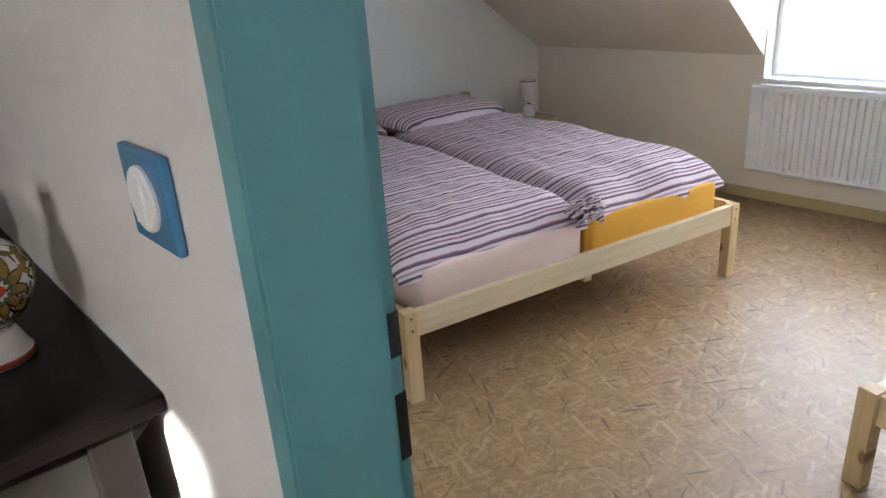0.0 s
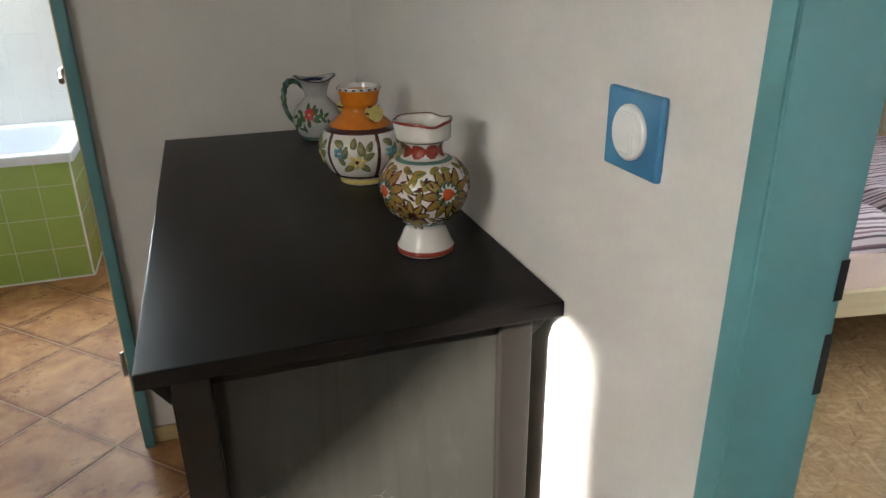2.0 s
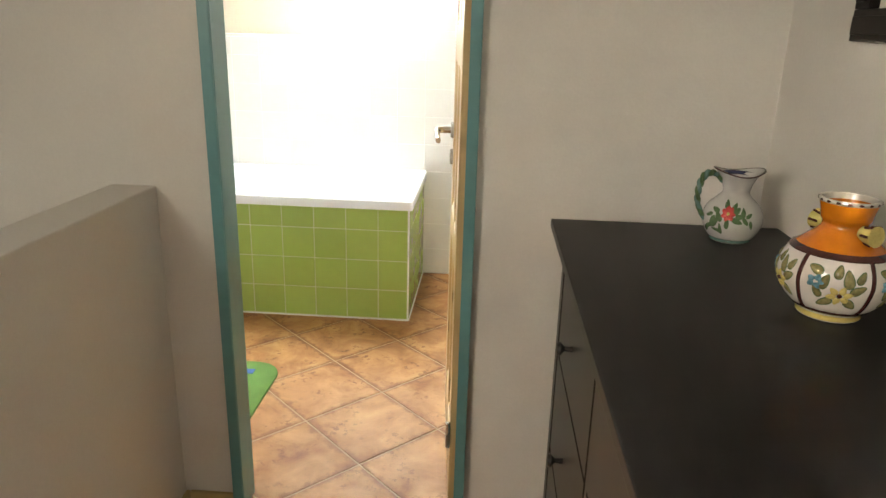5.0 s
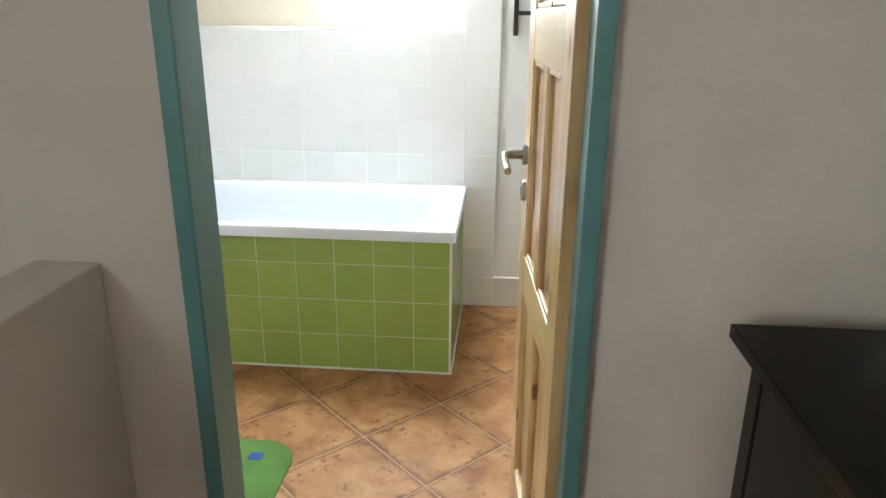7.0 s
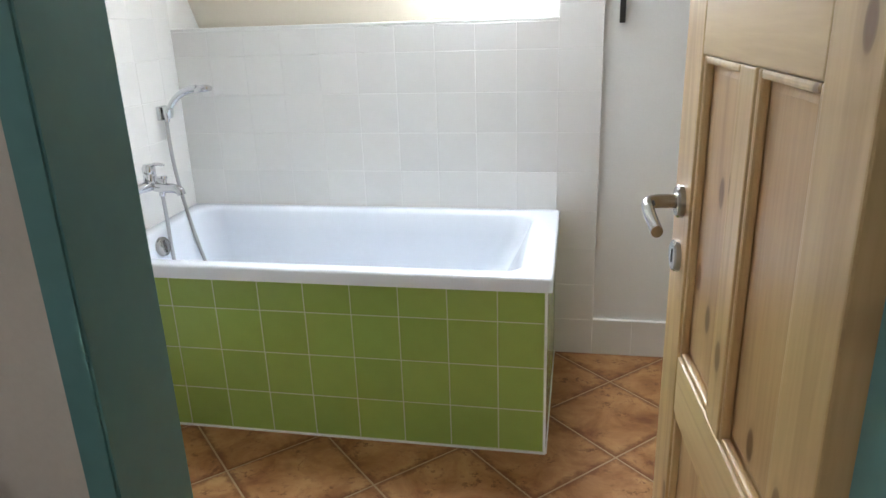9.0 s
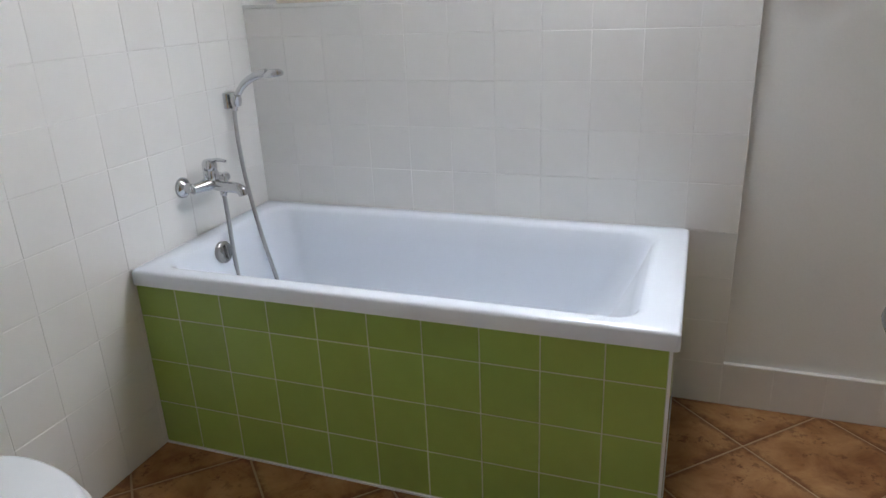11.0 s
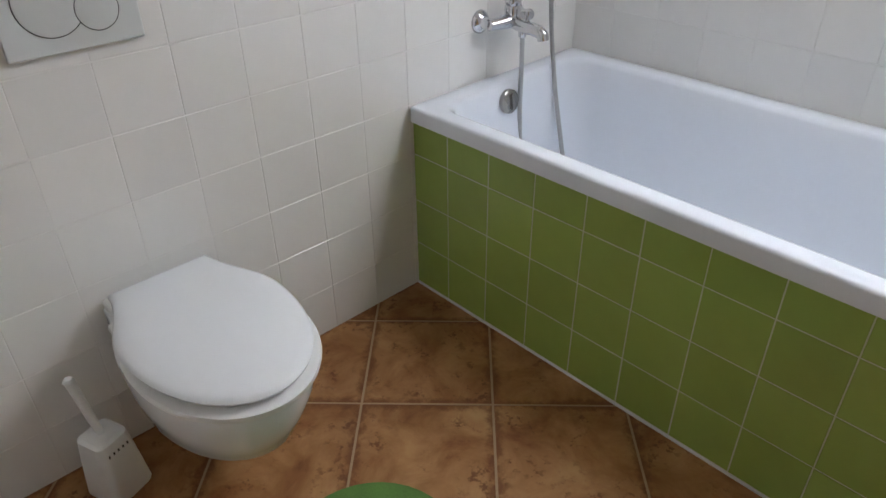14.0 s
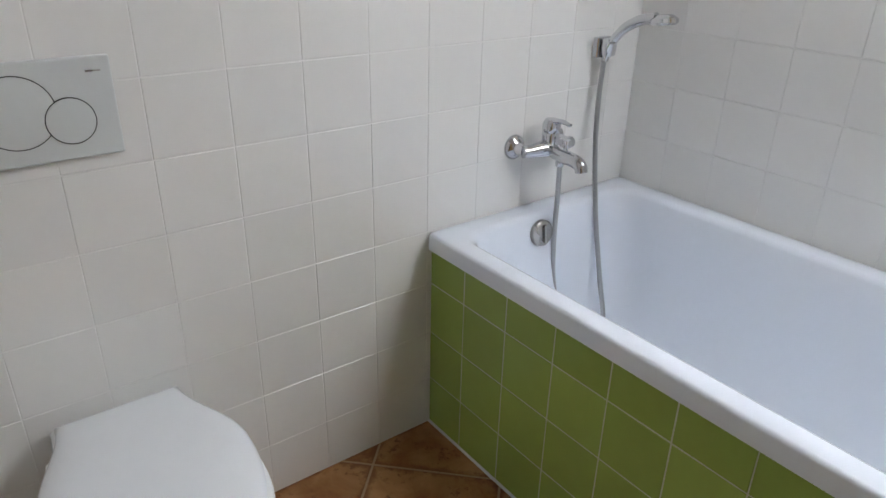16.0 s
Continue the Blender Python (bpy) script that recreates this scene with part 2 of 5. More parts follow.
def terracotta():
    m = mat("terracotta_tile", 0.42)
    tc = m.node_tree.nodes.new("ShaderNodeTexCoord")
    info = m.node_tree.nodes.new("ShaderNodeObjectInfo")
    mul = node(m, "ShaderNodeVectorMath")
    mul.operation = "SCALE"
    cmb = m.node_tree.nodes.new("ShaderNodeCombineXYZ")
    for n in range(3):
        link(m, info.outputs["Random"], cmb.inputs[n])
    link(m, cmb.outputs[0], mul.inputs[0])
    mul.inputs["Scale"].default_value = 37.0
    add = m.node_tree.nodes.new("ShaderNodeVectorMath")
    link(m, tc.outputs["Object"], add.inputs[0])
    link(m, mul.outputs[0], add.inputs[1])
    v = add.outputs[0]
    col = ramp(m, noise_of(m, v, 6.5, 6, 0.62, 0.5), [(0.27, (0.168, 0.060, 0.020)), (0.42, (0.300, 0.133, 0.048)), (0.56, (0.405, 0.207, 0.082)), (0.75, (0.51, 0.308, 0.134))])
    speck = ramp(m, noise_of(m, v, 38, 5, 0.7), [(0.53, (0, 0, 0)), (0.60, (1, 1, 1))])
    patch = ramp(m, noise_of(m, v, 9, 3, 0.6), [(0.48, (0, 0, 0)), (0.62, (1, 1, 1))])
    col = mix(m, mix(m, 0.75, (0, 0, 0), mix(m, 1.0, speck, patch, "MULTIPLY")), col, (0.120, 0.038, 0.013))
    # fired edges: a darker, ragged border that belongs to each tile
    edge = node(m, "ShaderNodeAttribute")
    edge.attribute_name = "edge"
    ragged = node(m, "ShaderNodeMath")
    ragged.operation = "MULTIPLY"
    link(m, edge.outputs["Fac"], ragged.inputs[0])
    link(m, noise_of(m, v, 17, 7, 0.78), ragged.inputs[1])
    col = mix(m, ramp(m, ragged.outputs[0], [(0.34, (0, 0, 0)), (0.50, (0.75, 0.75, 0.75))]), col, (0.150, 0.052, 0.018))
    link(m, col, shader(m).inputs["Base Color"])
    shader(m).inputs["Specular IOR Level"].default_value = 0.3
    rr = node(m, "ShaderNodeMapRange", To_Min=0.40, To_Max=0.66)
    link(m, noise_of(m, v, 22, 4), rr.inputs[0])
    link(m, rr.outputs[0], shader(m).inputs["Roughness"])
    bump(m, noise_of(m, v, 30, 5), 0.25, 0.0015)
    return m


TERRACOTTA = terracotta()
FLOOR_GROUT = two_scale("sandy_grout", (0.41, 0.285, 0.175), 0.12, 0.9, 3.0, 220, 0.5)


def chip_board():
    """Floor sheet of pressed wood strands that lie in many directions."""
    m = mat("strand_pattern_floor", 0.34)
    v0 = coords(m)
    col = ramp(m, noise_of(m, v0, 2.2, 4), [(0.3, (0.290, 0.170, 0.080)), (0.7, (0.340, 0.212, 0.104))])
    col = mix(m, 0.5, col, ramp(m, noise_of(m, coords(m, (1, 1.7, 1), (0, 0, 0.4)), 26, 5, 0.65), [(0.34, (0.225, 0.128, 0.056)), (0.66, (0.40, 0.258, 0.132))]))
    layers = ((0.3, 17, 100, 0.80, 0.34, (0.46, 0.33, 0.19)), (1.7, 16, 95, 0.84, 0.34, (0.46, 0.32, 0.18)), (2.5, 18, 110, 0.82, 0.30, (0.20, 0.112, 0.050)), (0.9, 19, 115, 0.84, 0.30, (0.21, 0.118, 0.054)),
              (2.9, 15, 85, 0.95, 0.40, (0.53, 0.39, 0.24)), (1.2, 20, 120, 0.86, 0.30, (0.22, 0.124, 0.058)), (2.0, 14, 90, 0.955, 0.40, (0.53, 0.38, 0.23)), (0.6, 15, 110, 0.975, 0.70, (0.075, 0.042, 0.024)), (2.1, 16, 120, 0.98, 0.70, (0.070, 0.040, 0.024)), (2.8, 15, 115, 0.98, 0.65, (0.075, 0.042, 0.024)))
    for angle, along, across, rare, weight, tone in layers:
        vo = node(m, "ShaderNodeTexVoronoi", Scale=1.0, Randomness=1.0)
        vo.voronoi_dimensions = "2D"
        stretch = node(m, "ShaderNodeMapping", Scale=(along, across, 1))
        link(m, coords(m, (1, 1, 1), (0, 0, angle)), stretch.inputs[0])
        link(m, stretch.outputs[0], vo.inputs["Vector"])
        sep = m.node_tree.nodes.new("ShaderNodeSeparateColor")
        link(m, vo.outputs["Color"], sep.inputs[0])
        col = mix(m, ramp(m, sep.outputs[0], [(rare, (0, 0, 0)), (rare + 0.03, (weight,) * 3)]), col, tone)
    link(m, col, shader(m).inputs["Base Color"])
    rr = node(m, "ShaderNodeMapRange", To_Min=0.36, To_Max=0.56)
    link(m, noise_of(m, v0, 40, 4), rr.inputs[0])
    link(m, rr.outputs[0], shader(m).inputs["Roughness"])
    bump(m, noise_of(m, v0, 60, 4), 0.15, 0.001)
    return m


STRAND_FLOOR = chip_board()


def striped_cotton():
    """White cotton with lilac, plum and grey stripes of uneven width running along x of the cloth."""
    m = mat("striped_cotton", 0.9)
    tc = m.node_tree.nodes.new("ShaderNodeTexCoord")
    warp = node(m, "ShaderNodeTexNoise", Scale=5.0, Detail=3.0)
    link(m, tc.outputs["UV"], warp.inputs["Vector"])
    sep = m.node_tree.nodes.new("ShaderNodeSeparateXYZ")
    link(m, tc.outputs["UV"], sep.inputs[0])
    shift = node(m, "ShaderNodeMath")
    shift.operation = "MULTIPLY_ADD"
    link(m, warp.outputs["Fac"], shift.inputs[0])
    shift.inputs[1].default_value = 0.022
    link(m, sep.outputs[1], shift.inputs[2])
    rep = node(m, "ShaderNodeMath")
    rep.operation = "FRACT"
    sc = node(m, "ShaderNodeMath")
    sc.operation = "MULTIPLY"
    sc.inputs[1].default_value = 7.5
    link(m, shift.outputs[0], sc.inputs[0])
    link(m, sc.outputs[0], rep.inputs[0])
    W, P, D, G = (0.70, 0.57, 0.61), (0.26, 0.12, 0.16), (0.10, 0.040, 0.07), (0.36, 0.25, 0.31)
    r = m.node_tree.nodes.new("ShaderNodeValToRGB")
    r.color_ramp.interpolation = "CONSTANT"
    stops = [(0.0, W), (0.12, D), (0.20, W), (0.29, P), (0.36, W), (0.44, D), (0.52, W), (0.62, G), (0.70, W), (0.79, D), (0.87, P), (0.92, W)]
    e = r.color_ramp.elements
    while len(e) < len(stops):
        e.new(0.5)
    for el, (p, c) in zip(e, stops):
        el.position, el.color = p, (*c, 1)
    link(m, rep.outputs[0], r.inputs[0])
    col = mix(m, 0.10, r.outputs[0], ramp(m, noise_of(m, coords(m), 6, 4), [(0.3, (0.5, 0.45, 0.5)), (0.7, (0.8, 0.75, 0.78))]))
    link(m, col, shader(m).inputs["Base Color"])
    bump(m, noise_of(m, coords(m), 260, 2), 0.4, 0.001)
    return m


STRIPES = striped_cotton()


def glass():
    m = bpy.data.materials.new("window_glass")
    m.use_nodes = True
    b = shader(m)
    b.inputs["Transmission Weight"].default_value = 1.0
    b.inputs["Roughness"].default_value = 0.02
    b.inputs["IOR"].default_value = 1.45
    return m


GLASS = glass()


# ---- mesh helpers ----
def empty(name, m=None):
    ob = new(name)
    ob.empty_display_size = 0.05
    if m is not None:
        ob.matrix_world = m
    return ob


def part(name, bm, material, parent=None, label="", smooth=False, m=None):
    """Links a bmesh as one mesh object, under a thing or under a part where one is given."""
    me = bpy.data.meshes.new(name)
    bmesh.ops.recalc_face_normals(bm, faces=bm.faces[:])
    if smooth:
        for f in bm.faces:
            f.smooth = True
        for e in bm.edges:
            if len(e.link_faces) == 2 and e.calc_face_angle(0) > radians(38):
                e.smooth = False
    bm.to_mesh(me)
    bm.free()
    me.materials.append(material)
    ob = new(name, me)
    if parent is not None:
        ob.parent = parent
    if m is not None:
        ob.matrix_local = m
    if label:
        ob["label"] = label
    return ob


def box(bm, x0, x1, y0, y1, z0, z1):
    vs = [bm.verts.new((x, y, z)) for x in (x0, x1) for y in (y0, y1) for z in (z0, z1)]
    for q in ((0, 1, 3, 2), (4, 6, 7, 5), (0, 4, 5, 1), (2, 3, 7, 6), (0, 2, 6, 4), (1, 5, 7, 3)):
        bm.faces.new([vs[n] for n in q])
    return vs


def boxes(*spans, bevel=0.0, segments=2):
    bm = bmesh.new()
    for sp in spans:
        box(bm, *sp)
    if bevel:
        bmesh.ops.bevel(bm, geom=bm.edges[:], offset=bevel, segments=segments, affect="EDGES", profile=0.6)
    return bm


def prism(outline, axis, a, b, bm=None):
    """A flat outline of (u, v) drawn out along an axis from a to b."""
    bm = bm or bmesh.new()
    at = {"x": lambda u, v, w: (w, u, v), "y": lambda u, v, w: (u, w, v), "z": lambda u, v, w: (u, v, w)}[axis]
    lo = [bm.verts.new(at(u, v, a)) for u, v in outline]
    hi = [bm.verts.new(at(u, v, b)) for u, v in outline]
    bm.faces.new(lo)
    bm.faces.new(hi[::-1])
    for n in range(len(outline)):
        k = (n + 1) % len(outline)
        bm.faces.new((lo[n], hi[n], hi[k], lo[k]))
    return bm


def lathe(profile, segments=48, bm=None, warp=None, caps=True):
    """A profile of (radius, height) turned round z. warp(r, z, angle) may bend it."""
    bm = bm or bmesh.new()
    rings = []
    for r, z in profile:
        ring = []
        for n in range(segments):
            a = 2 * math.pi * n / segments
            rr, zz = warp(r, z, a) if warp else (r, z)
            ring.append(bm.verts.new((rr * math.cos(a), rr * math.sin(a), zz)))
        rings.append(ring)
    for lo, hi in zip(rings, rings[1:]):
        for n in range(segments):
            k = (n + 1) % segments
            bm.faces.new((lo[n], lo[k], hi[k], hi[n]))
    for ring in (rings[0], rings[-1]) if caps else ():
        if len(set(v.co.to_tuple(6) for v in ring)) > 2:
            bm.faces.new(ring)
    bmesh.ops.remove_doubles(bm, verts=bm.verts[:], dist=1e-6)
    return bm


def smooth_line(points, steps=8):
    """A Catmull-Rom line through the points."""
    pts = [Vector(p) for p in points]
    out = []
    for n in range(len(pts) - 1):
        a, b, c, d = pts[max(n - 1, 0)], pts[n], pts[n + 1], pts[min(n + 2, len(pts) - 1)]
        for s in range(steps):
            t = s / steps
            out.append(0.5 * ((2 * b) + (c - a) * t + (2 * a - 5 * b + 4 * c - d) * t * t + (3 * b - a - 3 * c + d) * t ** 3))
    return out + [pts[-1]]


def tube(points, radius, segments=12, bm=None, flat=1.0):
    """A round bar along the points; radius may be a function of the run from 0 to 1."""
    bm = bm or bmesh.new()
    pts = [Vector(p) for p in points]
    rings, up = [], Vector((0, 0, 1))
    for n, p in enumerate(pts):
        way = (pts[min(n + 1, len(pts) - 1)] - pts[max(n - 1, 0)]).normalized()
        side = way.cross(up)
        if side.length < 0.1:
            side = way.cross(Vector((0, 1, 0)))
        side.normalize()
        over = side.cross(way).normalized()
        up = over
        r = radius(n / (len(pts) - 1)) if callable(radius) else radius
        rings.append([bm.verts.new(p + r * (math.cos(a) * side + flat * math.sin(a) * over)) for a in (2 * math.pi * k / segments for k in range(segments))])
    for lo, hi in zip(rings, rings[1:]):
        for n in range(segments):
            k = (n + 1) % segments
            bm.faces.new((lo[n], lo[k], hi[k], hi[n]))
    bm.faces.new(rings[0][::-1])
    bm.faces.new(rings[-1])
    return bm


def rounded(x0, x1, y0, y1, r, n=8):
    """The outline of a rectangle with round corners, as (x, y); r is one radius or four."""
    rs = r if isinstance(r, (tuple, list)) else (r, r, r, r)
    out = []
    for (cx, cy, sx, sy, a0), q in zip(((x1, y1, -1, -1, 0), (x0, y1, 1, -1, 90), (x0, y0, 1, 1, 180), (x1, y0, -1, 1, 270)), rs):
        for k in range(n + 1):
            a = radians(a0 + 90 * k / n)
            out.append((cx + sx * q + q * math.cos(a), cy + sy * q + q * math.sin(a)))
    return out


def loft(loops, closed_top=True, closed_bottom=True, bm=None):
    """Joins loops of equal length, each a list of (x, y, z)."""
    bm = bm or bmesh.new()
    rows = [[bm.verts.new(p) for p in loop] for loop in loops]
    for lo, hi in zip(rows, rows[1:]):
        for n in range(len(lo)):
            k = (n + 1) % len(lo)
            bm.faces.new((lo[n], lo[k], hi[k], hi[n]))
    if closed_bottom:
        bm.faces.new(rows[0][::-1])
    if closed_top:
        bm.faces.new(rows[-1])
    return bm


def structure(name, bm, material, label, category, parent=None, smooth=False):
    ob = part(name, bm, material, parent, smooth=smooth)
    return tagged(ob, label, category, kind="structure")


def thing(name, label, category, m=None, group=""):
    return tagged(empty(name, m), label, category, group)


# ---- the large structure ----
structure("wall_hall_east", boxes((0.483, 0.557, -1.46, -0.055, 0, 2.5), (0.483, 0.557, -0.055, 0.799, 2.02, 2.5), (0.483, 0.557, 0.799, 4.9, 0, 2.5)), PLASTER, "warm white plastered wall between hall and bedroom", "wall")
structure("wall_bathroom_door", boxes((-2.25, -0.885, 2.354, 2.424, -1.5, 2.5), (-0.885, -0.216, 2.354, 2.424, 2.02, 2.5), (-0.216, 0.483, 2.354, 2.424, 0, 2.5)), PLASTER, "warm white plastered partition round the bathroom door", "wall")
structure("wall_west", boxes((-2.25, -2.088, -1.46, 2.424, -1.5, 1.5), (-2.25, -2.088, 2.424, 4.9, 0, 2.5)), PLASTER_WHITE, "white plastered outer wall", "wall")


# unseen roof slope and roof window, added over the landing to shape the sun beam
PITCH = radians(37)


def landing_strip(y0, y1, x0, x1, out0=0.0, out1=0.16, bm=None):
    """A piece of the landing roof slope between two distances from the outer wall."""
    def at(x, out):
        return x - out * math.sin(PITCH), 1.5 + (x + 2.088) * math.tan(PITCH) + out * math.cos(PITCH)
    return prism([at(x0, out0), at(x1, out0), at(x1, out1), at(x0, out1)], "y", y0, y1, bm)


slope = landing_strip(-1.40, -0.86, -2.088, -0.76)
landing_strip(-0.006, 2.353, -2.088, -0.76, bm=slope)
landing_strip(-0.86, -0.006, -2.088, -1.95, bm=slope)
landing_strip(-0.86, -0.006, -1.395, -0.76, bm=slope)
structure("roof_slope_added", slope, PLASTER, "unseen warm white roof slope added to shape the sun beam", "ceiling")
added_window = tagged(empty("window_3"), "unseen white roof window added to let in the sun beam", "window", kind="structure")
for y0, y1, x0, x1 in ((-0.858, -0.82, -1.948, -1.397), (-0.028, -0.008, -1.948, -1.397), (-0.82, -0.028, -1.948, -1.91), (-0.82, -0.028, -1.425, -1.397)):
    part("window_frame", landing_strip(y0, y1, x0, x1, 0.10, 0.15), PLASTIC, added_window)
pane = part("pane", landing_strip(-0.82, -0.028, -1.91, -1.425, 0.12, 0.126), GLASS, added_window)
pane.visible_shadow = False
# unseen block added outside; its edge bounds the sun patch on the hall wall
structure("sun_blocker", boxes((-3.15, -3.0, -4.4, -1.175, -1.5, 4.6)), PLASTER, "unseen wall added outside to cut the edge of the sun beam", "wall")
structure("wall_south", boxes((-2.25, 0.483, -1.46, -1.40, -1.5, 2.5)), PLASTER, "warm white wall at the end of the hall", "wall")
structure("half_wall", boxes((-1.16, -1.04, -0.30, 2.354, -1.5, 0.976), bevel=0.006), PLASTER, "chest-high plastered parapet along the stairwell", "wall")
structure("stair_floor", boxes((-2.088, -1.16, -1.40, 2.354, -1.6, -1.5)), FLOOR_GROUT, "tiled landing below the parapet", "floor")
structure("ceiling", boxes((-0.86, 0.66, -1.46, 2.38, 2.5, 2.6), (-2.25, 0.66, 2.38, 4.20, 2.5, 2.6)), PLASTER, "flat warm white ceiling of hall and bathroom", "ceiling")

# bathroom: tiled wall up to a ledge, a taller tiled strip beside it, and the roof slope with its window
structure("wall_bathroom_north", boxes((-2.088, -0.553, 4.532, 4.90, 0, 1.316), (-0.553, -0.3955, 4.532, 4.90, 0, 2.5), (-0.3955, 0.483, 4.542, 4.90, 0, 2.5)), PLASTER_WHITE, "white bathroom wall with a ledge under the roof slope", "wall")
structure("ledge_cap", boxes((-2.085, -0.547, 4.526, 4.80, 1.318, 1.330), bevel=0.002), PLASTER_WHITE, "white ledge on top of the wall tiles", "ledge")
RISE = radians(61)


def slope_strip(x0, x1, s0, s1, bm=None):
    """A piece of the bathroom roof slope between two heights along it."""
    def at(s, out):
        return 4.765 - s * math.cos(RISE) + out * math.sin(RISE), 1.325 + s * math.sin(RISE) + out * math.cos(RISE)
    return prism([at(s0, 0), at(s1, 0), at(s1, 0.12), at(s0, 0.12)], "x", x0, x1, bm)


roof = slope_strip(-2.25, 0.66, 1.05, 1.60)
slope_strip(-2.25, -1.05, -0.05, 1.05, roof)
slope_strip(-0.57, 0.66, -0.05, 1.05, roof)
slope_strip(-1.05, -0.57, -0.05, 0.06, roof)
structure("roof_slope_bathroom", roof, PLASTER_CREAM, "cream plastered roof slope round a roof window", "ceiling")
roof_window = tagged(empty("window_1"), "white roof window in the bathroom slope", "window", kind="structure")


def slope_frame(x0, x1, s0, s1, out0, out1, bm=None):
    """A bar of the roof window, between two depths in the slope."""
    def at(s, out):
        return 4.765 - s * math.cos(RISE) + out * math.sin(RISE), 1.325 + s * math.sin(RISE) + out * math.cos(RISE)
    return prism([at(s0, out0), at(s1, out0), at(s1, out1), at(s0, out1)], "x", x0, x1, bm)


fr = slope_frame(-1.05, -1.00, 0.06, 1.05, 0.05, 0.11)
slope_frame(-0.62, -0.57, 0.06, 1.05, 0.05, 0.11, fr)
slope_frame(-1.00, -0.62, 0.06, 0.11, 0.05, 0.11, fr)
slope_frame(-1.00, -0.62, 1.00, 1.05, 0.05, 0.11, fr)
part("window_frame", fr, RADIATOR, roof_window)
pane = part("pane", slope_frame(-1.00, -0.62, 0.11, 1.00, 0.085, 0.091), GLASS, roof_window)
pane.visible_shadow = False

# bedroom
structure("floor_bedroom", boxes((0.545, 4.46, -1.30, 4.50, -0.10, 0.0)), STRAND_FLOOR, "floor covering printed with long wood strands", "floor")
structure("wall_bedroom_head", prism([(0.557, 4.262), (4.38, 3.768), (4.38, 3.91), (0.557, 4.405)], "z", 0, 2.6), PLASTER_WHITE, "white plastered wall behind the bed", "wall")
structure("wall_bedroom_south", boxes((0.557, 4.46, -1.36, -1.26, 0, 2.6)), PLASTER_WHITE, "white plastered bedroom wall", "wall")
knee = structure("wall_bedroom_knee", boxes((4.20, 4.36, 2.165, 4.2, 0, 0.812)), PLASTER_CREAM, "low plastered wall under the eaves", "wall")
for y0, y1, z0, z1 in ((-1.26, 2.165, 0, 0.68), (2.155, 2.165, 0.68, 2.4), (-1.26, 0.10, 0.68, 2.4), (0.10, 2.155, 1.95, 2.4)):
    part("dormer_wall", boxes((4.20, 4.36, y0, y1, z0, z1)), PLASTER_CREAM, knee)
TILT = math.tan(radians(36))
structure("roof_slope_bedroom", prism([(4.38, 0.812 - 0.18 * TILT), (4.20 - 1.588 / TILT, 2.40), (4.20 - 1.588 / TILT, 2.52), (4.38, 0.952 - 0.18 * TILT)], "y", 2.165, 4.6), PLASTER_CREAM, "cream plastered roof slope above the bed", "ceiling")
structure("dormer_cheek", prism([(4.20, 0.827), (4.20 - 1.568 / TILT, 2.40), (4.20, 2.40)], "y", 2.167, 2.285), PLASTER_WHITE, "white side wall of the dormer", "wall")
structure("ceiling_bedroom", boxes((0.557, 4.38, -1.36, 2.165, 2.40, 2.52), (0.557, 4.20 - 1.588 / TILT, 2.165, 4.6, 2.40, 2.52)), PLASTER_WHITE, "white bedroom ceiling", "ceiling")
dormer = tagged(empty("window_2"), "white dormer window over the radiator", "window", kind="structure")
part("window_frame", boxes((4.30, 4.35, 0.10, 0.13, 0.682, 1.95), (4.30, 4.35, 2.125, 2.153, 0.682, 1.95), (4.30, 4.35, 0.13, 2.125, 0.682, 0.71), (4.30, 4.35, 0.13, 2.125, 1.91, 1.95), (4.30, 4.35, 1.04, 1.08, 0.71, 1.91)), RADIATOR, dormer)
for y0, y1 in ((0.13, 1.04), (1.08, 2.125)):
    pane = part("pane", boxes((4.327, 4.333, y0, y1, 0.71, 1.91)), GLASS, dormer)
    pane.visible_shadow = False
part("window_sill", boxes((4.19, 4.298, 0.10, 2.153, 0.682, 0.692), bevel=0.003), RADIATOR, dormer)

SKY_GLOW = bpy.data.materials.new("bright_sky")
SKY_GLOW.use_nodes = True
shader(SKY_GLOW).inputs["Base Color"].default_value = (0.8, 0.9, 1.0, 1)
shader(SKY_GLOW).inputs["Emission Color"].default_value = (0.90, 0.96, 1.0, 1)
shader(SKY_GLOW).inputs["Emission Strength"].default_value = 1.3
tagged(part("backdrop", boxes((7.0, 7.05, -6, 8, -2, 9)), SKY_GLOW), "bright hazy sky outside the dormer", "sky", kind="structure")
tagged(part("backdrop_roof", boxes((-7, 4, 9.0, 9.05, 0, 12)), SKY_GLOW), "bright hazy sky beyond the roof window", "sky", kind="structure")

# teal steel door frames
def steel_frame(name, label, sides, head):
    fr = tagged(empty(name), label, "door frame", kind="structure")
    for outline in sides:
        part("jamb", outline, TEAL, fr)
    part("head", head, TEAL, fr)
    return fr


def rail(outline, z0, z1):
    bm = prism(outline, "z", z0, z1)
    bmesh.ops.bevel(bm, geom=[e for e in bm.edges if abs(e.verts[0].co.z - e.verts[1].co.z) > 0.5], offset=0.0025, segments=2, affect="EDGES")
    return bm


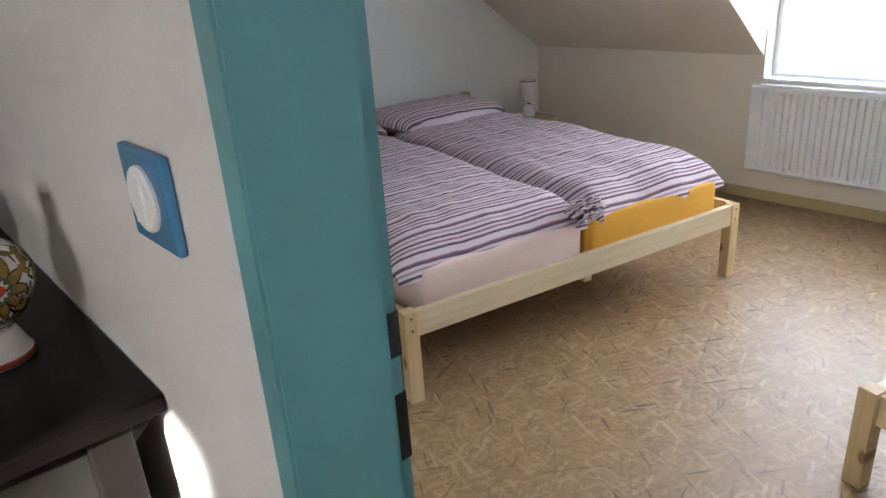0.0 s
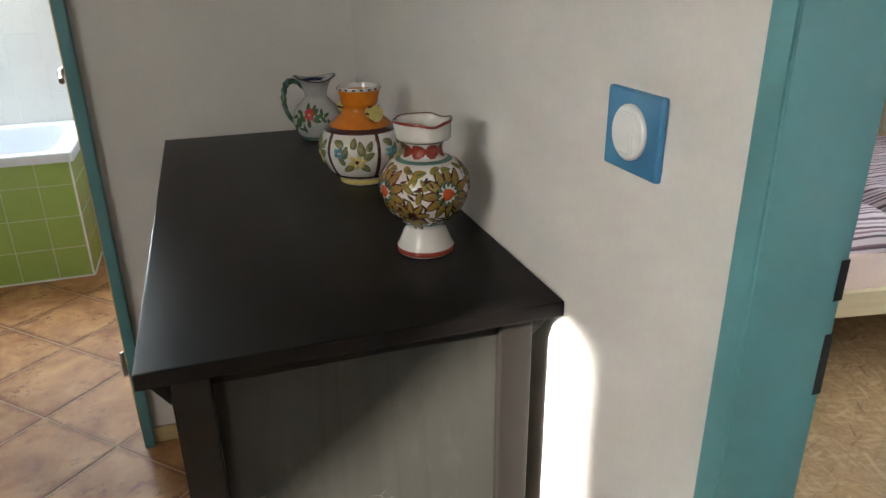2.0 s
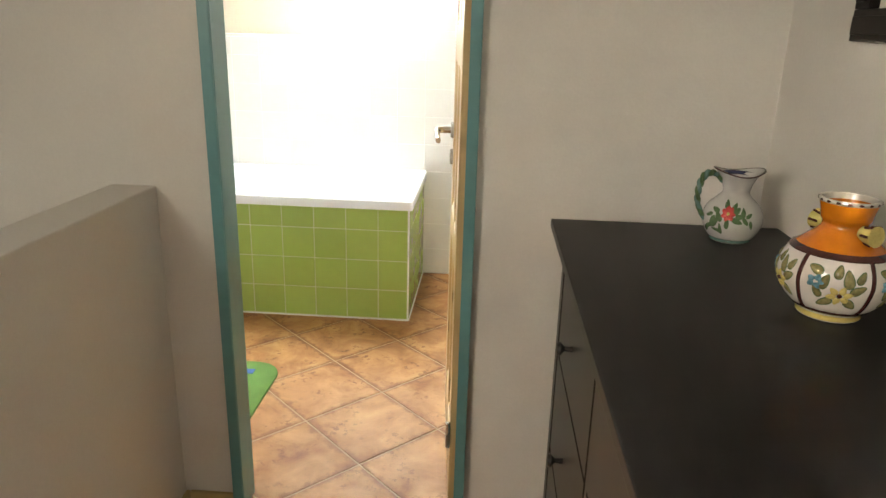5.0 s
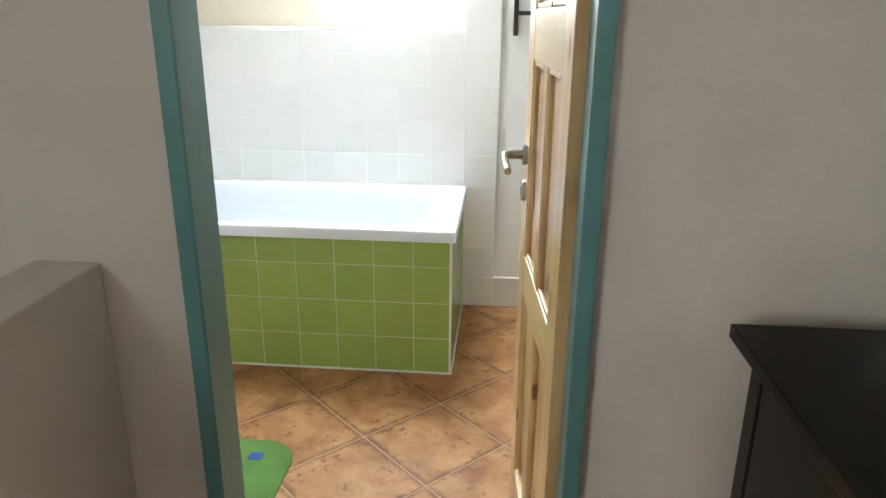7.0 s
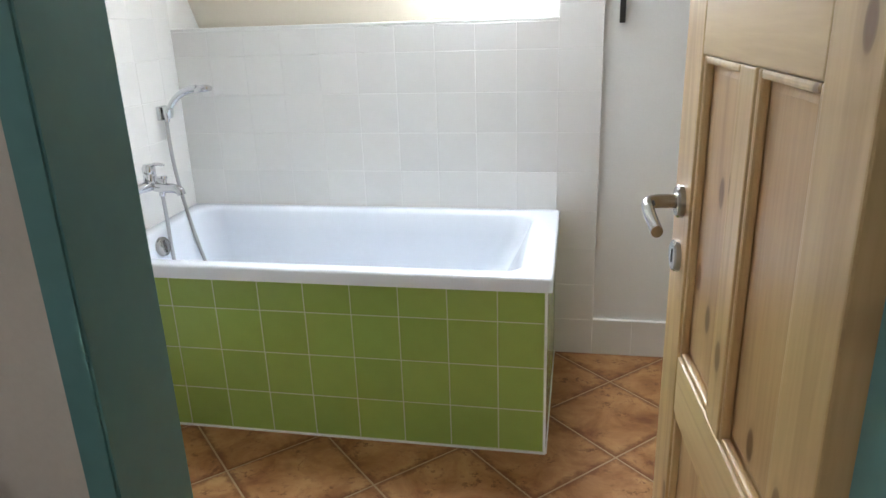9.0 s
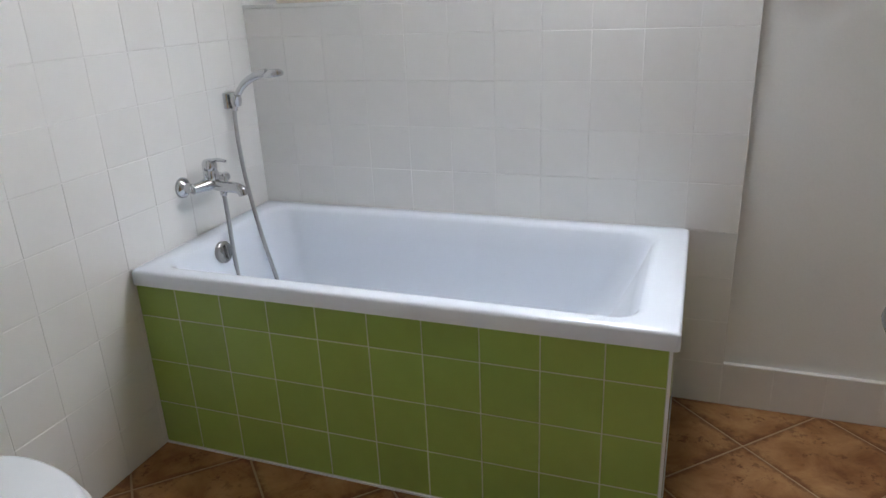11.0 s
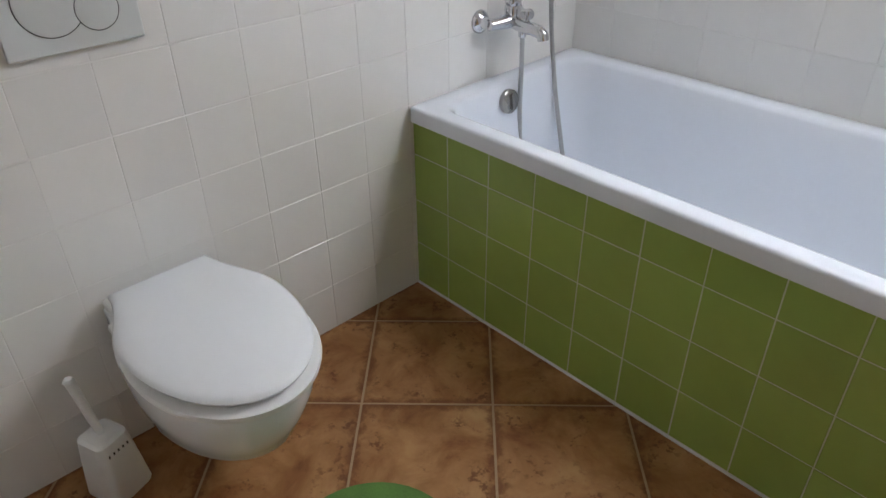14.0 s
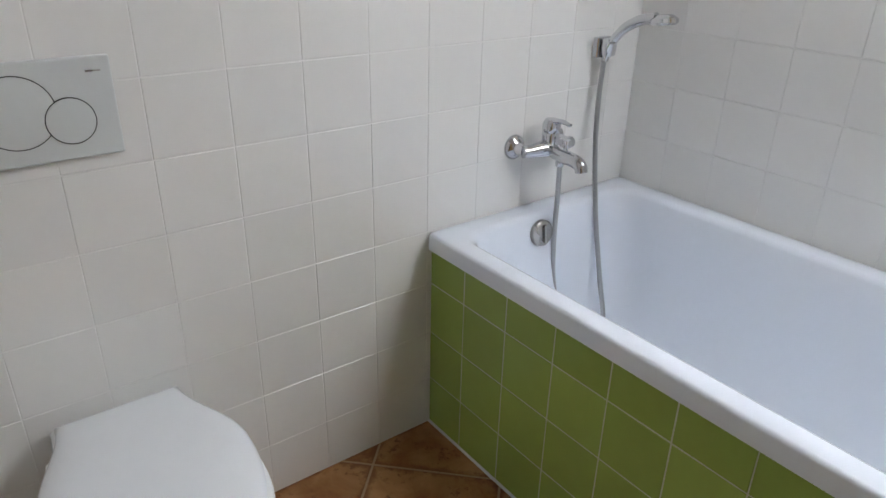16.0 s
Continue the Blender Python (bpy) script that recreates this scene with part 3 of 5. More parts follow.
steel_frame("door_frame_bathroom", "teal painted steel door frame of the bathroom", [
    rail([(-0.885, 2.319), (-0.853, 2.319), (-0.853, 2.352), (-0.861, 2.356), (-0.861, 2.434), (-0.885, 2.434)], 0, 2.02),
    rail([(-0.213, 2.319), (-0.213, 2.414), (-0.241, 2.414), (-0.241, 2.319)], 0, 2.02)],
    boxes((-0.853, -0.241, 2.319, 2.414, 1.972, 2.02)))
bed_frame = steel_frame("door_frame_bedroom", "teal painted steel door frame of the bedroom", [
    rail([(0.472, 0.799), (0.472, 0.770), (0.563, 0.770), (0.563, 0.776), (0.578, 0.776), (0.578, 0.799)], 0, 2.02),
    rail([(0.472, -0.055), (0.562, -0.055), (0.562, -0.013), (0.552, -0.013), (0.549, -0.027), (0.472, -0.027)], 0, 2.02)],
    boxes((0.472, 0.563, -0.027, 0.770, 1.972, 2.02), (0.5635, 0.578, -0.013, 0.776, 1.978, 2.02)))
for z0, z1 in ((1.096, 1.134), (1.001, 1.063)):
    part("strike_slot", boxes((0.5635, 0.5775, 0.7752, 0.782, z0, z1)), BLACK_HOLE, bed_frame, "black strike slot")

# pine skirting
sk = tagged(empty("baseboard"), "pale pine skirting board along the hall walls", "skirting", kind="structure")
part("board", boxes((-0.214, 0.481, 2.340, 2.3525, 0, 0.052), bevel=0.003), SKIRTING, sk)
part("board", boxes((-1.024, -0.887, 2.340, 2.3525, 0, 0.052), bevel=0.003), SKIRTING, sk)
part("board", boxes((-1.0385, -1.026, -0.30, 2.350, 0, 0.052), bevel=0.003), SKIRTING_Y, sk)
sk2 = tagged(empty("baseboard_bedroom"), "pale wooden skirting board in the bedroom", "skirting", kind="structure")
part("board", boxes((4.185, 4.1985, -1.24, 3.74, 0, 0.06), bevel=0.003), SKIRTING_Y, sk2)


# ---- bathroom: fixed things ----
def bath_tub():
    tub = thing("bathtub", "white acrylic bathtub set behind green tiles", "bathtub")
    x0, x1, y0, y1 = -2.078, -0.530, 3.785, 4.522

    def ring(inset, z, r, sides=(0, 0, 0, 0)):
        a, b, c, d = sides
        return [(x, y, z + 0.007 * (y - y0) / (y1 - y0)) for x, y in rounded(x0 + inset + a, x1 - inset - b, y0 + inset + c, y1 - inset - d, r, 8)]
    loops = [ring(0.035, 0.565, 0.01), ring(0, 0.565, 0.012), ring(0, 0.602, 0.014), ring(0.003, 0.608, 0.016), ring(0.009, 0.611, 0.016)]
    for z, sides, r in ((0.611, (0.055, 0.080, 0.048, 0.048), 0.07), (0.607, (0.064, 0.092, 0.057, 0.057), 0.075), (0.595, (0.072, 0.104, 0.064, 0.064), 0.08), (0.52, (0.080, 0.135, 0.070, 0.070), 0.085), (0.38, (0.095, 0.205, 0.082, 0.082), 0.09), (0.26, (0.115, 0.280, 0.100, 0.100), 0.10), (0.20, (0.15, 0.335, 0.130, 0.130), 0.10), (0.185, (0.20, 0.39, 0.17, 0.17), 0.09)):
        loops.append(ring(0, z, r, sides))
    part("tub", loft(loops, True, False), ACRYLIC, tub, smooth=True)
    ov = lathe([(0.0, 0.0), (0.028, 0.0), (0.030, 0.003), (0.029, 0.012), (0.024, 0.016), (0.0, 0.017)], 32)
    o = part("overflow_knob", ov, STEEL, tub, "grey metal overflow knob", True, pose(-2.002, 4.112, 0.556, 0, 82, 0) @ Matrix.Scale(1.25, 4))
    part("knob_grip", boxes((-0.020, 0.020, -0.004, 0.004, 0.014, 0.024), bevel=0.002), STEEL, o)
    part("plug_cover", lathe([(0, 0), (0.034, 0), (0.034, 0.004), (0.0, 0.007)], 24), CHROME, tub, "chrome plug cover", True, pose(-1.72, 4.18, 0.186))
    return tub


bath_tub()


def mixer():
    t = thing("bath_mixer", "chrome single-lever bath mixer on the wall", "tap")
    for y in (4.067, 4.217):
        part("flange", lathe([(0.0, 0.0), (0.034, 0.0), (0.033, 0.006), (0.026, 0.014), (0.017, 0.020), (0.015, 0.045), (0.0, 0.045)], 32), CHROME, t, "", True, pose(-2.079, y, 0.787, 0, 90, 0))
    part("body", tube(smooth_line([(-2.030, 4.055, 0.787), (-2.024, 4.085, 0.787), (-2.018, 4.142, 0.789), (-2.024, 4.20, 0.787), (-2.030, 4.229, 0.787)], 5), lambda s: 0.0165 + 0.007 * math.exp(-((s - 0.5) / 0.2) ** 2), 18), CHROME, t, "", True)
    part("spout", tube(smooth_line([(-2.02, 4.142, 0.785), (-1.975, 4.142, 0.778), (-1.93, 4.142, 0.775), (-1.908, 4.142, 0.768), (-1.902, 4.142, 0.752)], 5), lambda s: 0.020 - 0.004 * s, 18), CHROME, t, "", True)
    part("cartridge", lathe([(0.0, 0), (0.023, 0), (0.024, 0.03), (0.022, 0.036), (0.024, 0.040), (0.024, 0.058), (0.017, 0.070), (0.0, 0.073)], 28), CHROME, t, "", True, pose(-2.020, 4.142, 0.795))
    part("lever", tube(smooth_line([(-2.008, 4.142, 0.860), (-1.985, 4.142, 0.866), (-1.955, 4.142, 0.862)], 4), lambda s: 0.013 - 0.006 * s, 12, flat=0.6), CHROME, t, "", True)
    part("diverter", lathe([(0.0, 0), (0.006, 0), (0.006, 0.018), (0.011, 0.020), (0.010, 0.030), (0, 0.031)], 18), CHROME, t, "", True, pose(-1.962, 4.142, 0.793))
    part("outlet", lathe([(0.0, 0), (0.011, 0), (0.012, 0.012), (0.010, 0.026), (0.0, 0.026)], 18), CHROME, t, "", True, pose(-1.985, 4.148, 0.745))
    return t


mixer()


def shower():
    s = thing("hand_shower", "chrome hand shower on a wall holder", "shower")
    part("wall_plate", boxes((-2.079, -2.060, 4.334, 4.388, 0.995, 1.050), bevel=0.006, segments=3), CHROME, s)
    part("cradle", lathe([(0.0, 0), (0.019, 0), (0.021, 0.02), (0.019, 0.036), (0.0, 0.036)], 22), CHROME, s, "", True, pose(-2.045, 4.361, 1.008, 12, 12, 0))
    part("grip", tube(smooth_line([(-2.052, 4.358, 0.990), (-2.040, 4.361, 1.030), (-2.006, 4.366, 1.076), (-1.962, 4.374, 1.103), (-1.918, 4.380, 1.113)], 6), lambda k: 0.011 + 0.004 * k, 16), CHROME, s, "", True)
    head = lathe([(0.0, -0.012), (0.024, -0.012), (0.030, -0.006), (0.029, 0.004), (0.018, 0.013), (0.0, 0.015)], 30)
    part("spray_head", head, CHROME, s, "", True, pose(-1.897, 4.383, 1.110, 0, -8, 0) @ Matrix.Diagonal((1.35, 0.9, 1, 1)))
    hose = smooth_line([(-1.985, 4.149, 0.748), (-1.985, 4.152, 0.66), (-1.990, 4.160, 0.52), (-1.988, 4.175, 0.38), (-1.965, 4.21, 0.245), (-1.925, 4.27, 0.205), (-1.905, 4.315, 0.235), (-1.945, 4.325, 0.37), (-1.992, 4.330, 0.55), (-2.030, 4.338, 0.74), (-2.048, 4.348, 0.88), (-2.053, 4.357, 0.995)], 10)
    part("hose", tube(hose, 0.0072, 12), HOSE, s, "ribbed grey steel hose", True)
    return s


shower()


def toilet():
    t = thing("toilet", "white wall-hung toilet with closed lid", "toilet")
    yc = 3.006

    def d_shape(back, front, half_back, half, z, n=18):
        """Outline seen from above: flat at the wall, widening, round at the front."""
        pts = []
        for k in range(n // 2):
            u = k / (n // 2)
            pts.append((back + (front - back) * 0.42 * u, half_back + (half - half_back) * (3 * u * u - 2 * u ** 3)))
        for k in range(n + 1):
            a = math.pi / 2 * k / n
            pts.append((back + (front - back) * (0.42 + 0.58 * math.sin(a) ** 0.93), half * math.cos(a) if k < n else 0.0))
        return [(x, yc + w, z) for x, w in pts] + [(x, yc - w, z) for x, w in pts[-2::-1]]
    bowl = [d_shape(-2.079, -1.80, 0.070, 0.070, 0.130), d_shape(-2.079, -1.74, 0.085, 0.100, 0.140), d_shape(-2.079, -1.68, 0.098, 0.130, 0.170), d_shape(-2.079, -1.625, 0.112, 0.152, 0.210), d_shape(-2.079, -1.583, 0.120, 0.166, 0.285), d_shape(-2.079, -1.553, 0.126, 0.173, 0.345), d_shape(-2.079, -1.545, 0.127, 0.176, 0.378), d_shape(-2.079, -1.545, 0.127, 0.176, 0.386), d_shape(-2.077, -1.549, 0.125, 0.172, 0.390)]
    part("bowl", loft(bowl), CERAMIC, t, "white ceramic bowl", True)
    part("hinge_deck", loft([[(x, y, z) for x, y in rounded(-2.077 + e, -1.985 - e, yc - 0.125 + e, yc + 0.125 - e, 0.012, 5)] for e, z in ((0.002, 0.3905), (0.0, 0.393), (0.0, 0.412), (0.004, 0.416))]), PLASTIC, t, "", True)
    seat = [d_shape(-1.984, -1.540, 0.142, 0.172, 0.3915), d_shape(-1.984, -1.537, 0.148, 0.181, 0.395), d_shape(-1.984, -1.535, 0.149, 0.183, 0.402), d_shape(-1.984, -1.534, 0.147, 0.179, 0.409), d_shape(-1.984, -1.544, 0.140, 0.170, 0.413)]
    part("seat", loft(seat), PLASTIC, t, "white seat ring", True)
    lid = [d_shape(-2.045, -1.568, 0.104, 0.160, 0.4165), d_shape(-2.047, -1.557, 0.112, 0.171, 0.4185), d_shape(-2.048, -1.549, 0.116, 0.177, 0.422), d_shape(-2.048, -1.547, 0.117, 0.179, 0.427), d_shape(-2.047, -1.550, 0.116, 0.176, 0.432), d_shape(-2.044, -1.557, 0.112, 0.170, 0.4362), d_shape(-2.038, -1.570, 0.106, 0.159, 0.4395), d_shape(-2.026, -1.606, 0.095, 0.134, 0.4425), d_shape(-1.995, -1.69, 0.058, 0.080, 0.4445)]
    part("lid", loft(lid), CERAMIC, t, "glossy white closed lid", True, pose(0, 0, 0.004))
    return t


toilet()


def flush_plate():
    p = thing("flush_plate", "pale grey-white dual flush plate on the tiled wall", "flush plate")
    part("plate", boxes((-2.0795, -2.066, 2.865, 3.112, 0.944, 1.114), bevel=0.004, segments=3), PLATE, p)
    for y, z, r, x in ((2.957, 1.033, 0.061, -2.066), (3.035, 1.011, 0.040, -2.0645)):
        part("button_groove", lathe([(r, 0), (r, 0.0022), (r - 0.0016, 0.0022), (r - 0.0016, 0)], 56, caps=False), IRON, p, "thin dark ring", True, pose(x - 0.0012, y, z, 0, 90, 0))
        part("button", lathe([(0, 0), (r - 0.0018, 0), (r - 0.0018, 0.0026), (r - 0.004, 0.0034), (0, 0.0036)], 56), PLATE, p, "", True, pose(x - 0.001, y, z, 0, 90, 0))
    part("maker_mark", boxes((-2.0661, -2.0657, 3.071, 3.095, 1.0885, 1.0915)), STEEL, p, "small grey bar of unreadable print")
    return p


flush_plate()


def toilet_brush():
    b = thing("toilet_brush", "white plastic toilet brush in its holder on the floor", "toilet brush", pose(-1.965, 2.770, 0.0, 0, 0, 20))

    def ring(w, d, z, r):
        return [(x, y, z) for x, y in rounded(-w, w, -d, d, r, 6)]
    part("holder", loft([ring(0.052, 0.052, 0.0, 0.02), ring(0.054, 0.054, 0.006, 0.02), ring(0.046, 0.046, 0.11, 0.02), ring(0.040, 0.040, 0.165, 0.018), ring(0.033, 0.033, 0.172, 0.016)]), PLASTIC, b, "", True)
    for k in range(5):
        part("slot", boxes((0.0435, 0.0475, -0.024 + 0.012 * k - 0.002, -0.024 + 0.012 * k + 0.002, 0.11, 0.14)), IRON, b, "dark vent slot", m=pose(0.0005, 0, 0, 0, -2, 0))
    part("stem", tube(smooth_line([(0, 0, 0.17), (-0.008, -0.003, 0.22), (-0.020, -0.006, 0.29), (-0.024, -0.008, 0.318)], 6), lambda s: 0.0085 + 0.003 * s, 14), PLASTIC, b, "", True)
    part("end_knob", lathe([(0.0, -0.008), (0.010, -0.005), (0.0125, 0.003), (0.008, 0.010), (0, 0.011)], 18), PLASTIC, b, "", True, pose(-0.0245, -0.008, 0.318))
    return b


toilet_brush()


def bath_mat():
    m = thing("bath_mat", "bright green tufted bath mat on the tiles", "bath mat")
    out = rounded(-1.60, -1.012, 2.66, 3.262, (0.11, 0.20, 0.10, 0.10), 10)
    inner = rounded(-1.588, -1.024, 2.672, 3.250, (0.10, 0.19, 0.09, 0.09), 10)
    part("mat_body", loft([[(x, y, 0.0) for x, y in out], [(x, y, 0.010) for x, y in out], [(x, y, 0.017) for x, y in inner]]), MAT_GREEN, m, "", True)
    part("emblem", boxes((-1.152, -1.108, 3.142, 3.180, 0.0165, 0.0185)), MAT_BLUE, m, "small blue square woven into the corner")
    return m


bath_mat()


def pine_door():
    """The open pine door; y runs along the leaf from hinge to lock, its seen face at x = 0."""
    d = thing("door_1", "lacquered knotty pine panel door standing open", "door", pose(-0.262, 2.426, 0, 0, 0, 4.6))
    W, T = 0.612, 0.04
    for y0, y1 in ((0.0, 0.098), (0.510, W)):
        part("stile", boxes((0, T, y0, y1, 0.008, 1.968), bevel=0.003), PINE_DOOR_Z, d)
    rails = ((0.008, 0.19), (0.715, 0.815), (1.285, 1.395), (1.862, 1.968))
    for z0, z1 in rails:
        part("rail", boxes((0.0005, T - 0.0005, 0.0982, 0.5098, z0, z1), bevel=0.003), PINE_DOOR_Y, d)
    for (_, za), (zb, _) in zip(rails, rails[1:]):
        part("mullion", boxes((0.001, T - 0.001, 0.277, 0.331, za + 0.0005, zb - 0.0005), bevel=0.003), PINE_DOOR_Z, d)
        for y0, y1 in ((0.099, 0.276), (0.332, 0.509)):
            pts = []
            for x, inset in ((0.016, 0.0), (0.016, 0.012), (0.013, 0.022), (0.013, 0.0225)):
                pts.append([(x, y0 + inset, za + 0.001 + inset), (x, y1 - inset, za + 0.001 + inset), (x, y1 - inset, zb - 0.001 - inset), (x, y0 + inset, zb - 0.001 - inset)])
            bm = loft(pts, True, False)
            box(bm, 0.0165, 0.026, y0, y1, za + 0.001, zb - 0.001)
            part("panel", bm, PINE_PANEL, d)
            # moulding strip round the panel
            mo = boxes((0.003, 0.0155, y0, y0 + 0.011, za + 0.001, zb - 0.001), (0.003, 0.0155, y1 - 0.011, y1, za + 0.001, zb - 0.001), (0.003, 0.0155, y0 + 0.011, y1 - 0.011, za + 0.001, za + 0.012), (0.003, 0.0155, y0 + 0.011, y1 - 0.011, zb - 0.012, zb - 0.001), bevel=0.004)
            part("moulding", mo, PINE_DOOR_Z, d)
    y = 0.560
    h = part("handle", lathe([(0, 0), (0.026, 0), (0.026, 0.007), (0.023, 0.010), (0.0, 0.010)], 32), STEEL, d, "brushed nickel lever handle", True, pose(0, y, 1.060, 0, -90, 0))
    lever = tube(smooth_line([(0, 0, 0.008), (0, 0, 0.040), (-0.002, -0.010, 0.054), (-0.006, -0.03, 0.056), (-0.016, -0.058, 0.054), (-0.024, -0.085, 0.052)], 6), lambda s: 0.0115 - 0.001 * s, 14, flat=0.85)
    part("lever", lever, STEEL, h, "", True)
    k = part("keyhole_plate", lathe([(0, 0), (0.026, 0), (0.026, 0.007), (0.023, 0.010), (0.0, 0.010)], 32), STEEL, d, "brushed nickel keyhole plate", True, pose(0, y, 0.970, 0, -90, 0))
    part("slot", boxes((-0.011, 0.011, -0.003, 0.003, 0.009, 0.0108)), BLACK_HOLE, k)
    for z in (0.25, 1.72):
        part("hinge", lathe([(0, -0.04), (0.007, -0.04), (0.007, 0.04), (0.0, 0.043)], 16), STEEL, d, "", True, pose(-0.006, -0.008, z))
    return d


pine_door()


def iron_bracket():
    b = thing("wall_hook_rail", "black iron hook rail high on the bathroom wall", "hook rail")
    part("upright", boxes((-0.338, -0.318, 4.526, 4.541, 1.302, 1.52), bevel=0.002), IRON, b)
    part("bar", boxes((-0.318, 0.16, 4.454, 4.470, 1.388, 1.406), bevel=0.003), IRON, b)
    part("arm", boxes((-0.338, -0.318, 4.454, 4.526, 1.388, 1.406), bevel=0.003), IRON, b)
    part("arm", boxes((0.160, 0.180, 4.454, 4.5415, 1.388, 1.406), bevel=0.003), IRON, b)
    return b


iron_bracket()


# ---- hall things ----
def chest_of_drawers():
    c = thing("chest_of_drawers", "black-brown stained wooden chest of drawers against the hall wall", "chest of drawers", Matrix.Translation((-0.0128, -0.053, 0)) @ Matrix.Diagonal((0.963, 1, 0.998, 1)))
    part("top", boxes((-0.022, 0.514, 1.135, 2.283, 0.947, 0.968), bevel=0.0025), STAIN_Y, c)
    part("cornice", prism([(-0.014, 0.9465), (0.0115, 0.9465), (0.0115, 0.912)], "y", 1.152, 2.268), STAIN_Y, c)
    part("cornice", prism([(0.4775, 0.9465), (0.511, 0.9465), (0.4775, 0.918)], "y", 1.152, 2.268), STAIN_Y, c)
    for x0, x1 in ((0.012, 0.058), (0.430, 0.477)):
        for y0, y1 in ((1.152, 1.192), (2.228, 2.268)):
            part("post", boxes((x0, x1, y0, y1, 0.0, 0.9465), bevel=0.0025), STAIN_Z, c)
    for y0, y1 in ((1.166, 1.184), (2.236, 2.254)):
        part("end_panel", boxes((0.0585, 0.4295, y0, y1, 0.10, 0.921)), SCUFFED, c, "scuffed black-brown end panel")
        # dark upper rail stands in for the shaded recess between top and panel
        part("end_rail", boxes((0.0585, 0.4295, y0 - 0.004, y1 + 0.004, 0.923, 0.9465), bevel=0.002), STAIN_Y, c)
        part("end_rail", boxes((0.0585, 0.4295, y0 - 0.010, y1 + 0.008, 0.05, 0.098), bevel=0.002), STAIN_X, c)
    part("back", boxes((0.455, 0.465, 1.194, 2.226, 0.06, 0.912)), STAIN_Y, c)
    part("bottom", boxes((0.03, 0.454, 1.194, 2.226, 0.07, 0.09)), STAIN_Y, c)
    part("plinth", boxes((0.020, 0.040, 1.194, 2.226, 0.05, 0.088)), STAIN_Y, c)
    part("divider", boxes((0.016, 0.44, 1.700, 1.720, 0.09, 0.914)), STAIN_Z, c)
    for z0, z1 in ((0.095, 0.385), (0.393, 0.650), (0.658, 0.910)):
        for y0, y1 in ((1.196, 1.697), (1.723, 2.224)):
            dr = part("drawer", boxes((0.014, 0.032, y0, y1, z0, z1), (0.034, 0.43, y0 + 0.02, y1 - 0.02, z0 + 0.02, z1 - 0.04), bevel=0.002), STAIN_Z, c)
            for yk in ((y0 + y1) / 2 + 0.02,):
                part("knob", lathe([(0.0, 0), (0.006, 0), (0.005, 0.016), (0.008, 0.020), (0.0145, 0.026), (0.013, 0.033), (0.0, 0.036)], 20), IRON, dr, "small black turned knob", True, pose(0.014, yk, (z0 + z1) / 2 - 0.012, 0, -90, 0))
    return c


chest_of_drawers()


def switch():
    s = thing("light_switch", "blue square light switch with a round white rocker", "light switch")
    part("plate", boxes((0.474, 0.4825, 0.912, 1.006, 1.171, 1.253), bevel=0.004, segments=3), BLUE_PLASTIC, s, "glossy blue cover plate")
    disc = part("rocker_ring", lathe([(0, 0), (0.029, 0), (0.029, 0.004), (0.027, 0.006), (0, 0.006)], 40), PLASTIC, s, "", True, pose(0.475, 0.960, 1.212, 0, -90, 0) @ Matrix.Scale(0.96, 4))
    part("rocker", boxes((-0.0215, 0.0215, -0.0125, 0.0125, 0.004, 0.0085), bevel=0.002, segments=3), PLASTIC, disc)
    return s


switch()


def picture():
    p = thing("picture_frame", "dark brown moulded picture frame on the hall wall", "picture")
    y0, y1, z0, z1 = 1.22, 2.019, 1.378, 1.91
    for a, b, c, d in ((y0, y1, z0, z0 + 0.055), (y0, y1, z1 - 0.055, z1), (y0, y0 + 0.055, z0 + 0.055, z1 - 0.055), (y1 - 0.055, y1, z0 + 0.055, z1 - 0.055)):
        part("frame_bar", boxes((0.457, 0.482, a, b, c, d), bevel=0.004), STAIN_Y, p)
        e = 0.012
        part("bead", boxes((0.451, 0.4565, a + e, b - e, c + e, d - e), bevel=0.002), STAIN_Y, p)
    part("sheet", boxes((0.473, 0.4815, y0 + 0.055, y1 - 0.055, z0 + 0.055, z1 - 0.055)), LINEN_SHADE, p, "plain pale sheet")
    return p


picture()


